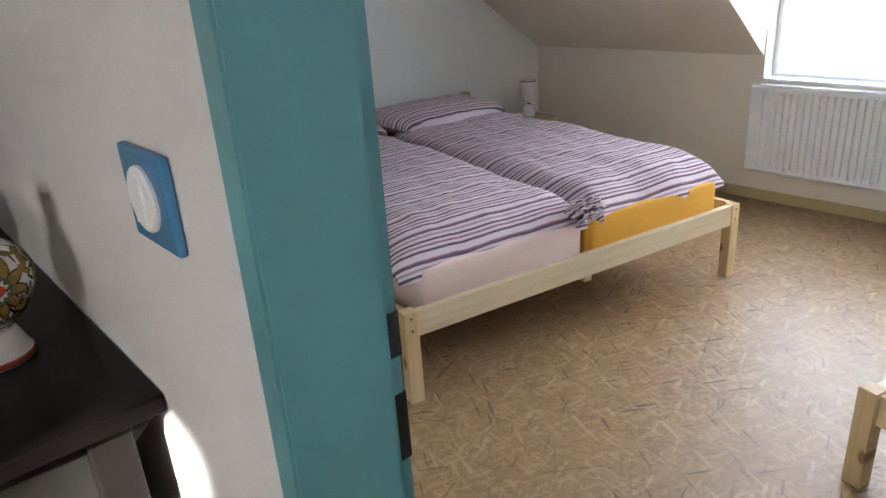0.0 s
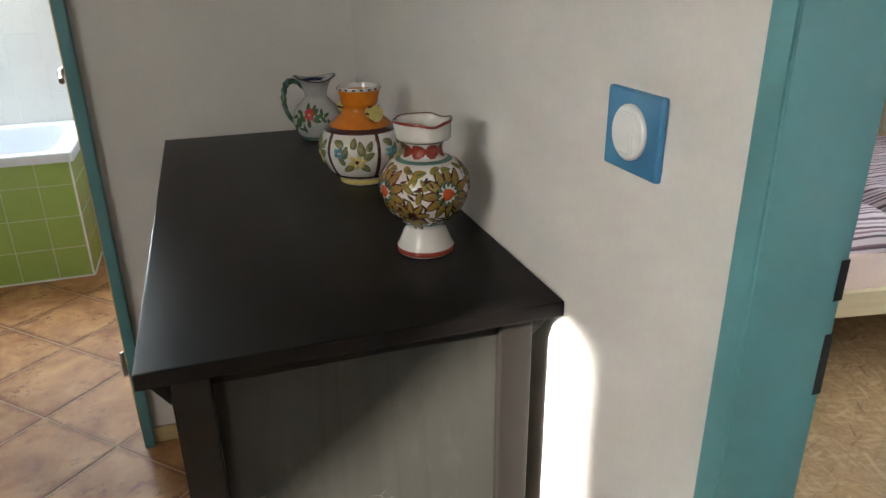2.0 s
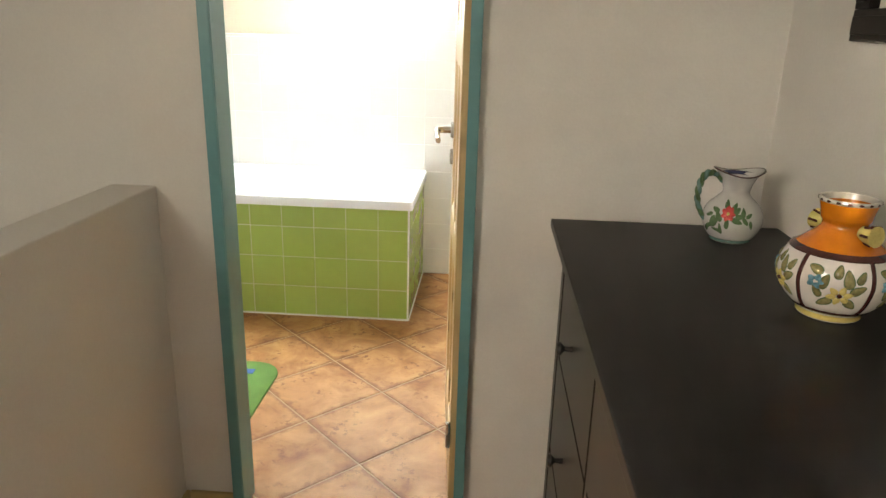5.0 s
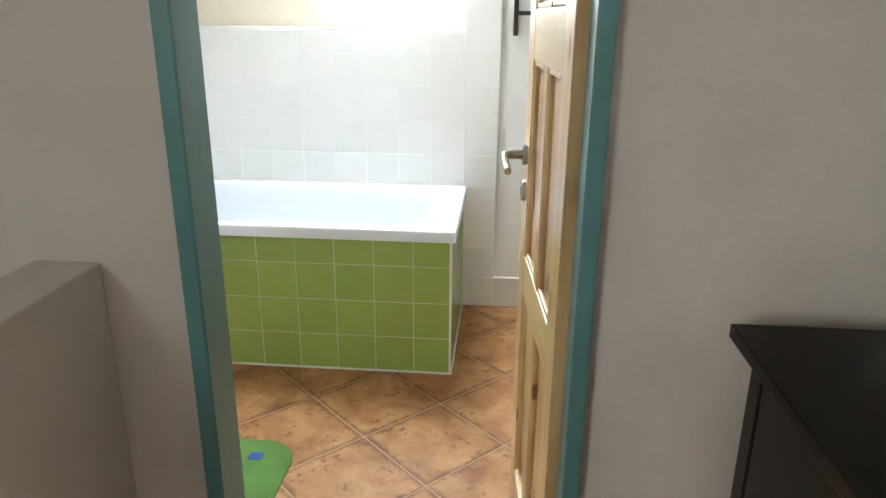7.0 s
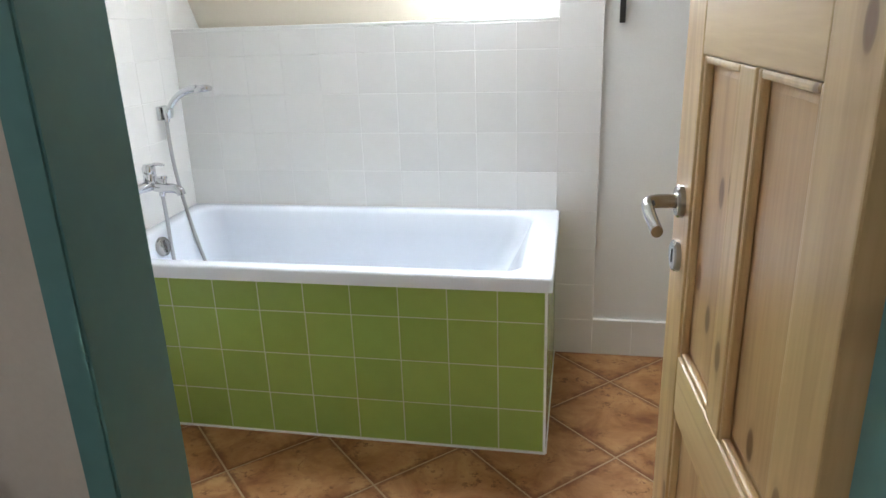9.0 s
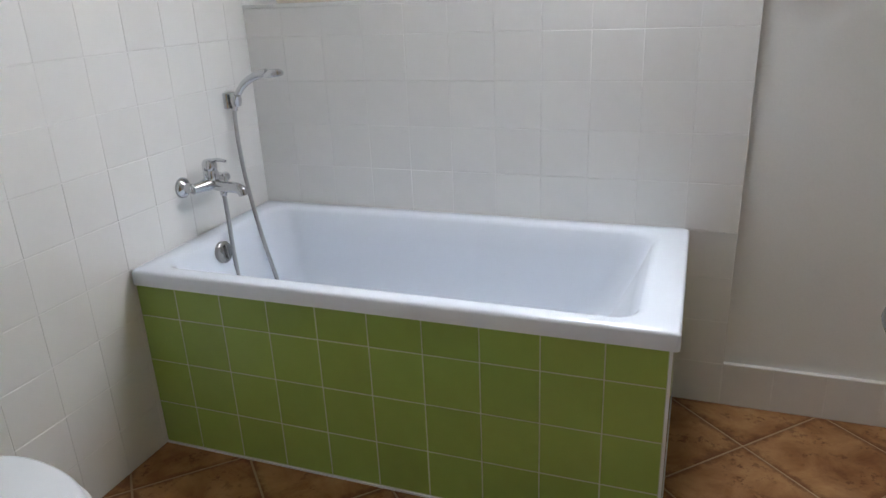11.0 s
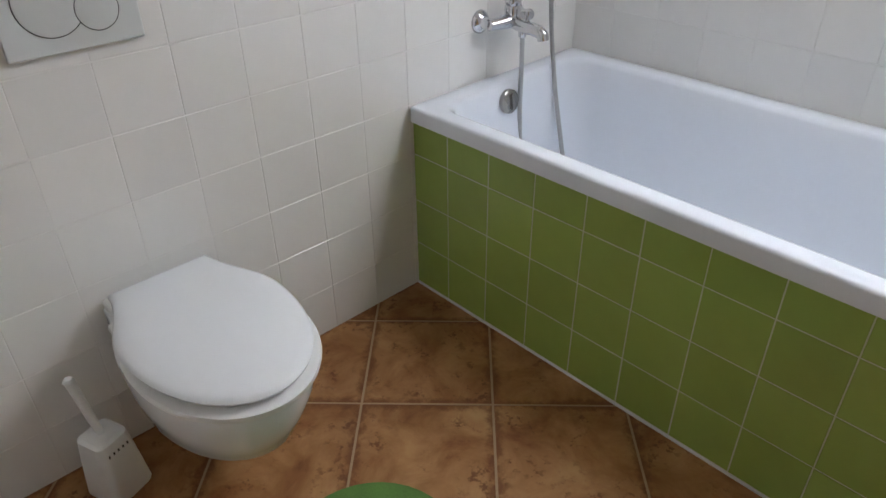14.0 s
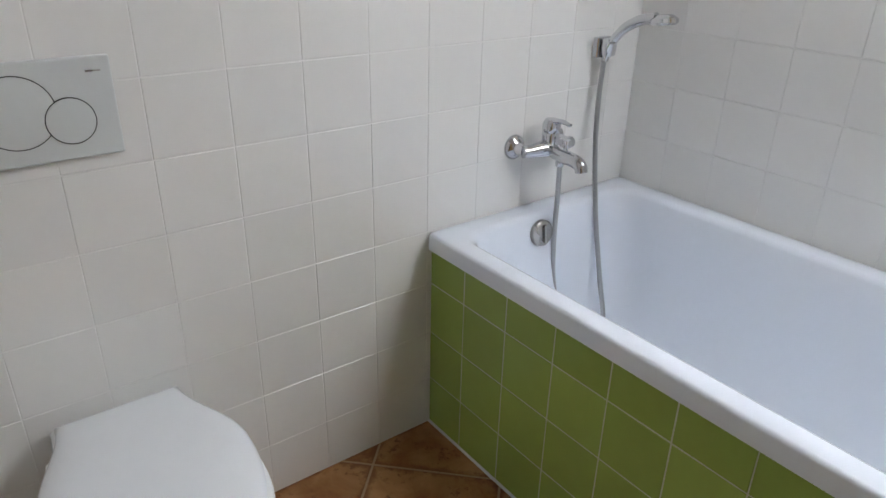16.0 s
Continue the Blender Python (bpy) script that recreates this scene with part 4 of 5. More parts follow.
# ---- painted ceramic jugs on the chest ----
GLAZE = two_scale("cream_glaze", (0.60, 0.56, 0.52), 0.03, 0.10, 6.0, 60, 0.03)
GLAZE_ORANGE = two_scale("orange_glaze", (0.50, 0.145, 0.010), 0.14, 0.12, 9.0, 60, 0.05)
# white jug glaze, greyed: the shade of its dark corner is in the colour
GLAZE_SHADED = two_scale("shaded_white_glaze", (0.47, 0.46, 0.45), 0.04, 0.12, 6.0, 60, 0.03)
PAINT = {
    "olive": two_scale("olive_paint", (0.225, 0.150, 0.030), 0.35, 0.14, 60.0, 220, 0),
    "sage": two_scale("sage_paint", (0.20, 0.18, 0.075), 0.45, 0.16, 70.0, 220, 0),
    "leaf": two_scale("green_paint", (0.070, 0.125, 0.055), 0.30, 0.14, 60.0, 220, 0),
    "rust": two_scale("rust_paint", (0.22, 0.030, 0.016), 0.25, 0.14, 50.0, 220, 0),
    "orange": two_scale("orange_paint", (0.42, 0.075, 0.012), 0.2, 0.14, 50.0, 220, 0),
    "brown": two_scale("brown_paint", (0.060, 0.017, 0.014), 0.15, 0.14, 40.0, 220, 0),
    "teal": two_scale("grey_green_paint", (0.10, 0.19, 0.165), 0.2, 0.14, 50.0, 220, 0),
    "navy": two_scale("navy_paint", (0.020, 0.025, 0.075), 0.2, 0.14, 50.0, 220, 0),
    "yellow": two_scale("yellow_paint", (0.58, 0.47, 0.16), 0.15, 0.16, 50.0, 220, 0),
    "blue": two_scale("blue_paint", (0.12, 0.27, 0.34), 0.25, 0.14, 50.0, 220, 0),
    "red": two_scale("red_paint", (0.50, 0.060, 0.055), 0.25, 0.14, 50.0, 220, 0),
}


def dabs(profile, strokes, proud=0.0009):
    """Brush strokes that lie on a turned shape: (angle, height, length, width, turn); each a pointed oval."""
    zs = np.array([z for r, z in profile])
    rs = np.array([r for r, z in profile])
    bm = bmesh.new()
    for angle, z0, length, width, turn in strokes:
        a0, t = radians(angle), radians(turn)
        r0 = float(np.interp(z0, zs, rs))

        def spot(u, v, lift):
            s = u * math.cos(t) - v * math.sin(t)
            z = z0 + u * math.sin(t) + v * math.cos(t)
            r = float(np.interp(z, zs, rs)) + lift
            a = a0 + s / max(r0, 0.01)
            return bm.verts.new((r * math.cos(a), r * math.sin(a), z))
        n, mid = 12, spot(0, 0, proud)
        rings = []
        for q, lift in ((0.55, proud), (1.0, proud * 0.25)):
            ring = []
            for k in range(n):
                w = 2 * math.pi * k / n
                u = length / 2 * math.cos(w)
                taper = 1 - 0.35 * math.cos(w)
                ring.append(spot(u * q, width / 2 * math.sin(w) * taper * q, lift))
            rings.append(ring)
        for k in range(n):
            j = (k + 1) % n
            bm.faces.new((mid, rings[0][k], rings[0][j]))
            bm.faces.new((rings[0][k], rings[1][k], rings[1][j], rings[0][j]))
    return bm


def band(profile, z0, z1, proud=0.0007, waves=None):
    """A painted band round a turned shape."""
    zs = np.array([z for r, z in profile])
    rs = np.array([r for r, z in profile])
    rows = [(float(np.interp(z, zs, rs)) + (proud if 0 < n < 4 else -0.0004), z) for n, z in enumerate(np.linspace(z0, z1, 5))]
    bm = bmesh.new()
    loops = []
    for r, z in rows:
        loops.append([bm.verts.new((r * math.cos(a), r * math.sin(a), z + (waves(a) if waves else 0))) for a in (2 * math.pi * k / 56 for k in range(56))])
    for lo, hi in zip(loops, loops[1:]):
        for n in range(56):
            bm.faces.new((lo[n], lo[(n + 1) % 56], hi[(n + 1) % 56], hi[n]))
    return bm


def flower(angle, z, reach, petals, length, width, start=0):
    """Petals set round a heart."""
    out = []
    for k in range(petals):
        w = start + 360 * k / petals
        out.append((angle + math.degrees(reach * math.cos(radians(w)) / 0.068), z + reach * math.sin(radians(w)), length, width, w))
    return out


def refine(profile, steps=5):
    line = smooth_line([(r, 0, z) for r, z in profile], steps)
    return [(max(p.x, 0.0), p.z) for p in line]


def outlined(strokes, more=0.0035):
    """The same strokes a little larger, for the dark line round each."""
    return [(a, z, n + more, w + more, t) for a, z, n, w, t in strokes]


def flower_vase():
    v = thing("ceramic_vase", "cream glazed vase painted with olive flowers and orange hearts", "vase", pose(0.367, 1.312, 0.9662, 0, 0, -76) @ Matrix.Diagonal((0.905, 0.905, 0.935, 1)))
    outer = refine([(0.040, 0.0), (0.0475, 0.003), (0.0475, 0.011), (0.044, 0.017), (0.036, 0.036), (0.031, 0.045), (0.040, 0.055), (0.060, 0.075), (0.0725, 0.103), (0.070, 0.128), (0.055, 0.148), (0.036, 0.157), (0.0305, 0.163), (0.0295, 0.175), (0.036, 0.182), (0.043, 0.186), (0.0445, 0.194), (0.046, 0.208), (0.0472, 0.2135)])
    inner = [(0.0437, 0.213), (0.0415, 0.202), (0.037, 0.19), (0.026, 0.18), (0.024, 0.16), (0.0, 0.15)]

    def wavy(r, z, a):
        k = max(0.0, (z - 0.192) / 0.022)
        return r * (1 + 0.04 * k * math.cos(3 * a + 0.6)), z - 0.0045 * k * max(0.0, math.cos(3 * a + 0.6)) ** 2
    part("body", lathe(outer + inner, 56, warp=wavy), GLAZE, v, "", True)
    part("foot_band", band(outer, 0.0015, 0.0135), PAINT["rust"], v, "rust red band", True)
    part("rim_line", lathe([(r, z) for r, z in ((0.0469, 0.2105), (0.0485, 0.2122), (0.0477, 0.2148), (0.0445, 0.2148))], 56, warp=wavy, caps=False), PAINT["rust"], v, "rust red line on the wavy rim", True)
    part("neck_line", band(outer, 0.181, 0.185), PAINT["teal"], v, "", True)
    part("shoulder_line", band(outer, 0.1525, 0.1565), PAINT["teal"], v, "", True)
    part("waist_line", band(outer, 0.052, 0.057), PAINT["teal"], v, "", True)
    for a in range(0, 360, 45):
        part("neck_rosette", dabs(outer, [(a, 0.169, 0.026, 0.021, 0)], 0.0008), PAINT["rust"], v, "rust red neck flower", True)
    for k in range(4):
        a = 90 * k
        tagged(part("outline", dabs(outer, outlined(flower(a, 0.112, 0.029, 11, 0.026, 0.0120, 18) + flower(a - 50, 0.075, 0.019, 9, 0.021, 0.0092, 10)), 0.0005), PAINT["brown"], v, "", True), kind="stuff")
        petals = part("flower", dabs(outer, flower(a, 0.112, 0.029, 11, 0.026, 0.0120, 18)), PAINT["olive"], v, "olive painted flower", True)
        part("stamens", dabs(outer, flower(a, 0.112, 0.0165, 12, 0.011, 0.0055, 0), 0.0013), PAINT["leaf"], petals, "dark green strokes", True)
        part("heart", dabs(outer, [(a, 0.112, 0.023, 0.018, 0)], 0.0018), PAINT["orange"], petals, "orange flower heart", True)
        low = part("flower", dabs(outer, flower(a - 50, 0.075, 0.019, 9, 0.021, 0.0092, 10)), PAINT["olive"], v, "olive painted flower", True)
        part("heart", dabs(outer, flower(a - 50, 0.075, 0.006, 7, 0.010, 0.0065, 0), 0.0013), PAINT["brown"], low, "dark flower heart", True)
        sprig = [(a + 45, 0.135, 0.024, 0.012, 60), (a + 38, 0.122, 0.024, 0.010, -40), (a + 52, 0.110, 0.024, 0.010, 80), (a + 52, 0.143, 0.022, 0.010, 10), (a + 34, 0.146, 0.020, 0.008, -20), (a + 58, 0.128, 0.020, 0.009, 120), (a + 14, 0.066, 0.022, 0.009, 30), (a + 70, 0.070, 0.020, 0.008, 150), (a + 30, 0.080, 0.020, 0.008, 95), (a + 4, 0.146, 0.018, 0.008, 0), (a - 14, 0.147, 0.018, 0.008, 20)]
        vine = random.Random(40 + k)
        curls = [(a + vine.uniform(-45, 45), vine.uniform(0.062, 0.147), vine.uniform(0.010, 0.017), 0.0032, vine.uniform(0, 180)) for _ in range(44)]
        tagged(part("stroke", dabs(outer, curls, 0.0006), PAINT["brown"], v, "", True), kind="stuff")
        tagged(part("sprig", dabs(outer, sprig), PAINT["olive"], v, "", True), kind="stuff")
        fill = [(a + 24 + 9 * n, 0.088 + 0.011 * n, 0.016, 0.0045, 40 + 50 * n) for n in range(5)] + [(a - 22 + 7 * n, 0.128 - 0.012 * n, 0.015, 0.0045, 130 - 40 * n) for n in range(4)] + [(a + 8 * n, 0.064 + 0.003 * n, 0.014, 0.004, 75) for n in range(-2, 3)]
        tagged(part("stroke", dabs(outer, fill, 0.0011), PAINT["brown"], v, "", True), kind="stuff")
        tagged(part("vein", dabs(outer, [(g + 3, z, n * 0.9, 0.0022, t) for g, z, n, w, t in sprig], 0.0015), PAINT["leaf"], v, "", True), kind="stuff")
    return v


def orange_vase():
    v = thing("ceramic_vase", "round orange-necked vase with brown bands and relief flowers", "vase", pose(0.360, 1.710, 0.9662, 0, 0, -115) @ Matrix.Diagonal((0.92, 0.92, 0.94, 1)))
    outer = refine([(0.046, 0.0), (0.050, 0.003), (0.050, 0.010), (0.056, 0.016), (0.076, 0.036), (0.0895, 0.068), (0.0885, 0.090), (0.078, 0.112), (0.066, 0.123), (0.050, 0.137), (0.038, 0.148), (0.0345, 0.158), (0.0385, 0.166), (0.040, 0.175), (0.044, 0.192), (0.0455, 0.198)])
    part("body", lathe([p for p in outer if p[1] <= 0.1205], 56), GLAZE, v, "cream glazed belly", True)
    part("neck", lathe([p for p in outer if p[1] >= 0.1195] + [(0.0425, 0.1985), (0.039, 0.185), (0.034, 0.165), (0.030, 0.155), (0.0, 0.15)], 56), GLAZE_ORANGE, v, "bright orange glazed neck", True)
    part("rim", lathe([(0.0445, 0.193), (0.0465, 0.196), (0.0455, 0.2), (0.041, 0.1995), (0.039, 0.19)], 56, caps=False), GLAZE, v, "cream rim with dark dashes", True)
    part("rim_dashes", dabs([(0.047, 0.18), (0.047, 0.21)], [(a, 0.1965, 0.008, 0.004, 0) for a in range(0, 360, 20)], 0.0006), PAINT["brown"], v, "", True)
    part("shoulder_band", band(outer, 0.1125, 0.1225, 0.0014), PAINT["brown"], v, "dark brown shoulder band", True)
    part("belly_band", band(outer, 0.0165, 0.0245, 0.0012), PAINT["brown"], v, "dark brown lower band", True)
    part("foot_band", band(outer, 0.001, 0.0135), PAINT["yellow"], v, "yellow foot", True)
    for a in range(0, 360, 72):
        up = []
        for z in np.linspace(0.022, 0.116, 12):
            r = float(np.interp(z, [q for _, q in outer], [p for p, _ in outer])) - 0.0005
            up.append((r * math.cos(radians(a + 36)), r * math.sin(radians(a + 36)), float(z)))
        part("upright_band", tube(up, 0.0042, 10, flat=0.55), PAINT["brown"], v, "dark brown upright band", True)
    for k in range(5):
        a = 72 * k
        bloom = part("relief_flower", dabs(outer, flower(a + 6, 0.060, 0.010, 6, 0.015, 0.010, 15), 0.003), PAINT["yellow"], v, "pale yellow relief flower", True)
        part("heart", dabs(outer, [(a + 6, 0.060, 0.008, 0.008, 0)], 0.0045), PAINT["brown"], bloom, "", True)
        part("relief_bud", dabs(outer, flower(a - 18, 0.078, 0.007, 5, 0.011, 0.010, 0), 0.003), PAINT["blue"], v, "blue relief bud", True)
        leaves = [(a - 10, 0.080, 0.026, 0.012, 70), (a + 12, 0.088, 0.028, 0.014, 100), (a + 22, 0.072, 0.024, 0.012, 30), (a + 18, 0.046, 0.022, 0.011, -40), (a - 8, 0.045, 0.024, 0.011, 210), (a - 20, 0.097, 0.022, 0.012, 160), (a + 2, 0.098, 0.020, 0.011, 80), (a - 16, 0.062, 0.020, 0.010, 120), (a + 24, 0.092, 0.020, 0.010, 60)]
        tagged(part("outline", dabs(outer, outlined(leaves, 0.0028), 0.0006), PAINT["leaf"], v, "", True), kind="stuff")
        part("relief_leaves", dabs(outer, leaves, 0.0026), PAINT["sage"], v, "grey-green relief leaves", True)
    for a in (46, 226):
        ca, sa = math.cos(radians(a)), math.sin(radians(a))
        lug = part("lug", tube([(0.036 * ca, 0.036 * sa, 0.150), (0.052 * ca, 0.052 * sa, 0.150), (0.062 * ca, 0.062 * sa, 0.151)], lambda s: 0.012 + 0.005 * s, 18), PAINT["yellow"], v, "ribbed cream scroll lug", True)
        for k in range(6):
            w = 2 * math.pi * k / 6
            off = Vector((-sa * math.cos(w), ca * math.cos(w), math.sin(w))) * 0.0148
            part("stripe", tube([Vector((0.044 * ca, 0.044 * sa, 0.150)) + off * 0.93, Vector((0.060 * ca, 0.060 * sa, 0.151)) + off * 1.12], 0.0022, 8), PAINT["brown"], lug)
    return v


def flower_jug():
    v = thing("ceramic_jug", "small white jug with rope handle and painted posy", "jug", pose(0.336, 2.116, 0.9662, 0, 0, -118) @ Matrix.Diagonal((0.93, 0.93, 0.975, 1)))
    outer = refine([(0.040, 0.0), (0.044, 0.003), (0.044, 0.008), (0.052, 0.014), (0.0635, 0.036), (0.0655, 0.055), (0.058, 0.076), (0.040, 0.094), (0.0295, 0.106), (0.0305, 0.118), (0.037, 0.138), (0.046, 0.152), (0.052, 0.158)])
    inner = [(0.050, 0.1585), (0.042, 0.15), (0.033, 0.135), (0.026, 0.115), (0.0, 0.10)]

    def lip(r, z, a):
        k = max(0.0, (z - 0.12) / 0.04)
        tips = math.cos(2 * (a - radians(118)))
        return r * (1 + 0.05 * k * tips), z + k * (0.006 * tips - 0.006)
    part("body", lathe(outer + inner, 56, warp=lip), GLAZE_SHADED, v, "", True)
    part("rim_line", lathe([(0.0515, 0.1562), (0.0535, 0.1578), (0.0525, 0.1600), (0.0495, 0.1595)], 56, warp=lip, caps=False), PAINT["brown"], v, "", True)
    part("collar_band", band(outer, 0.1395, 0.147, 0.0009), PAINT["navy"], v, "navy painted band under the lip", True)
    part("foot_band", band(outer, 0.001, 0.0095), PAINT["teal"], v, "grey-green foot band", True)
    part("posy_heart", dabs(outer, flower(0, 0.070, 0.009, 7, 0.016, 0.012, 0), 0.0014), PAINT["red"], v, "red painted flower", True)
    part("posy_eye", dabs(outer, [(0, 0.070, 0.008, 0.008, 0)], 0.002), PAINT["yellow"], v, "", True)
    part("posy_leaves", dabs(outer, [(-28, 0.074, 0.022, 0.010, 160), (-40, 0.062, 0.020, 0.009, 200), (-22, 0.050, 0.030, 0.010, 60), (-34, 0.040, 0.032, 0.009, 20), (-12, 0.036, 0.026, 0.008, 100), (-20, 0.032, 0.028, 0.008, 170), (24, 0.066, 0.022, 0.010, 10), (34, 0.056, 0.020, 0.009, -50), (42, 0.068, 0.018, 0.008, 30), (12, 0.084, 0.018, 0.009, 60), (-8, 0.088, 0.018, 0.009, 110), (46, 0.048, 0.020, 0.008, -70), (-18, 0.062, 0.026, 0.012, 130), (-30, 0.052, 0.024, 0.012, 240), (16, 0.076, 0.022, 0.012, 40), (18, 0.056, 0.024, 0.012, -20), (30, 0.074, 0.020, 0.010, 80), (0, 0.050, 0.026, 0.010, 90), (-44, 0.034, 0.030, 0.010, 45)]), PAINT["leaf"], v, "dark green painted leaves", True)
    rope_handle(v)
    return v


def rope_handle(v):
    """Two strands twisted round each other from lip to belly."""
    line = smooth_line([(0.036, 0, 0.132), (0.052, 0, 0.146), (0.072, 0, 0.143), (0.083, 0, 0.118), (0.083, 0, 0.085), (0.070, 0, 0.055), (0.060, 0, 0.044)], 10)
    for k, paint in ((0, "leaf"), (1, "teal")):
        pts = []
        for n, p in enumerate(line):
            a = n * 0.55 + math.pi * k
            pts.append(p + Vector((0.003 * math.cos(a), 0.0045 * math.sin(a), 0.003 * math.cos(a))))
        strand = part("handle_strand", tube(pts, 0.0048, 10), PAINT[paint], v, "twisted rope handle strand", True)
        strand.rotation_euler = (0, 0, radians(-62))


flower_vase()
orange_vase()
flower_jug()


# ---- bedroom things ----
BED = pose(1.485, 2.006, 0, 0, 0, -10.1) @ Matrix.Diagonal((1.004, 1.03, 1, 1))


def double_bed():
    b = thing("double_bed", "raw pine double bed with a plain frame and slim legs", "bed", BED)
    part("foot_rail", boxes((0.0515, 1.6105, 0.002, 0.028, 0.248, 0.340), bevel=0.003), PINE_BED, b)
    for x0, x1 in ((0.0, 0.026), (1.634, 1.660)):
        part("side_rail", boxes((x0, x1, 0.046, 1.985, 0.248, 0.342), bevel=0.003), wood_y(), b)
    for x0, x1 in ((0.0, 0.051), (1.611, 1.660)):
        part("leg", boxes((x0, x1, -0.001, 0.045, 0.0, 0.342), bevel=0.003), PINE_BED_Z, b)
    for x0, x1 in ((0.0, 0.05), (1.585, 1.635)):
        part("head_post", boxes((x0, x1, 1.987, 2.032, 0.0, 0.605), bevel=0.003), PINE_BED_Z, b)
    for z0, z1 in ((0.30, 0.40), (0.52, 0.598)):
        part("head_rail", boxes((0.052, 1.583, 1.995, 2.022, z0, z1), bevel=0.003), PINE_BED, b)
    for k in range(14):
        part("slat", boxes((0.03, 1.605, 0.10 + 0.135 * k, 0.165 + 0.135 * k, 0.268, 0.286)), PINE_BED, b)
    part("centre_beam", boxes((0.80, 0.835, 0.03, 1.99, 0.21, 0.266)), wood_y(), b)
    for x, z in ((0.025, 0.32), (0.025, 0.275), (1.635, 0.32), (1.635, 0.275)):
        part("bolt", lathe([(0, 0), (0.005, 0), (0.005, 0.002), (0, 0.0025)], 12), STEEL, b, "", True, pose(x, -0.001, z, 90, 0, 0))
    return b


WOOD_Y = []


def wood_y():
    if not WOOD_Y:
        WOOD_Y.append(wood("raw_pine_along", (0.68, 0.54, 0.33), (0.42, 0.27, 0.12), "Y", 0.6, 22, True, 0.8))
    return WOOD_Y[0]


def cushion(x0, x1, y0, y1, z0, z1, r=0.05, edge=0.03):
    def ring(inset, z):
        return [(x, y, z) for x, y in rounded(x0 + inset, x1 - inset, y0 + inset, y1 - inset, r, 6)]
    return loft([ring(edge, z0), ring(edge * 0.3, z0 + edge * 0.3), ring(0, z0 + edge), ring(0, z1 - edge), ring(edge * 0.3, z1 - edge * 0.3), ring(edge, z1)])


def duvet(x0, x1, y0, y1, base, seed, drop_foot=0.03, puff=0.035, nx=60, ny=110):
    """A quilt with soft folds; the uv runs in metres so that its stripes keep their size."""
    bm = bmesh.new()
    uv = bm.loops.layers.uv.new("UVMap")
    grid, low = [], []
    for j in range(ny + 1):
        row, under = [], []
        for i in range(nx + 1):
            s, t = i / nx, j / ny
            x, y = x0 + (x1 - x0) * s, y0 + (y1 - y0) * t
            edge = min(s, 1 - s) * (x1 - x0)
            end = min(t, 1 - t) * (y1 - y0)
            lift = puff * (1 - math.exp(-edge / 0.032)) * (1 - math.exp(-end / 0.05))
            n = noise.noise(Vector((x * 5.0, y * 3.0, seed))) * 0.016 + noise.noise(Vector((x * 13, y * 9, seed + 3))) * 0.009 + noise.noise(Vector((x * 30, y * 24, seed + 5))) * 0.0036
            z = base + lift + n * min(1, 0.3 + lift / puff)
            sag = max(0.0, 0.045 - end) if t < 0.5 else 0.0
            z -= drop_foot * (sag / 0.045) ** 2
            wob = noise.noise(Vector((x * 7, seed, 0))) * 0.018 if j == 0 else 0
            row.append(bm.verts.new((x + noise.noise(Vector((y * 6, seed, 1))) * 0.012 * (abs(s - 0.5) * 2), y + wob + noise.noise(Vector((x * 5, y * 2, seed + 9))) * 0.012, z)))
            under.append(bm.verts.new((row[-1].co.x, row[-1].co.y, min(z - 0.012, base + 0.002) if 0 < i < nx and 0 < j < ny else z - 0.016)))
        grid.append(row)
        low.append(under)
    def face(vs):
        f = bm.faces.new(vs)
        for lp in f.loops:
            lp[uv].uv = (lp.vert.co.x, lp.vert.co.y + 0.9 * (lp.vert.co.z - base - puff))
    for j in range(ny):
        for i in range(nx):
            face((grid[j][i], grid[j][i + 1], grid[j + 1][i + 1], grid[j + 1][i]))
            face((low[j][i], low[j + 1][i], low[j + 1][i + 1], low[j][i + 1]))
    for j in range(ny):
        face((grid[j][0], grid[j + 1][0], low[j + 1][0], low[j][0]))
        face((grid[j + 1][nx], grid[j][nx], low[j][nx], low[j + 1][nx]))
    for i in range(nx):
        face((grid[0][i + 1], grid[0][i], low[0][i], low[0][i + 1]))
        face((grid[ny][i], grid[ny][i + 1], low[ny][i + 1], low[ny][i]))
    return bm


def pillow(x0, x1, y0, y1, base, height, seed):
    """A full pillow, pinched at its corners."""
    bm = bmesh.new()
    uv = bm.loops.layers.uv.new("UVMap")
    nx = ny = 28
    sheets = []
    for side in (1, -1):
        rows = []
        for j in range(ny + 1):
            row = []
            for i in range(nx + 1):
                s, t = 2 * i / nx - 1, 2 * j / ny - 1
                full = max(0.0, (1 - s ** 4) * (1 - t ** 4)) ** 0.55
                pinch = 1 - 0.07 * (abs(s) * abs(t)) ** 2 - 0.05 * (1 - full)
                x = (x0 + x1) / 2 + (x1 - x0) / 2 * s * pinch
                y = (y0 + y1) / 2 + (y1 - y0) / 2 * t * pinch
                z = base + height * 0.42 + side * height * (0.58 if side > 0 else 0.40) * full + noise.noise(Vector((x * 8, y * 8, seed))) * 0.008 * full
                row.append(bm.verts.new((x, y, z)))
            rows.append(row)
        sheets.append(rows)
    for rows in sheets:
        for j in range(ny):
            for i in range(nx):
                f = bm.faces.new((rows[j][i], rows[j][i + 1], rows[j + 1][i + 1], rows[j + 1][i]))
                for lp in f.loops:
                    lp[uv].uv = (lp.vert.co.x, lp.vert.co.y)
    bmesh.ops.remove_doubles(bm, verts=bm.verts[:], dist=0.0008)
    return bm


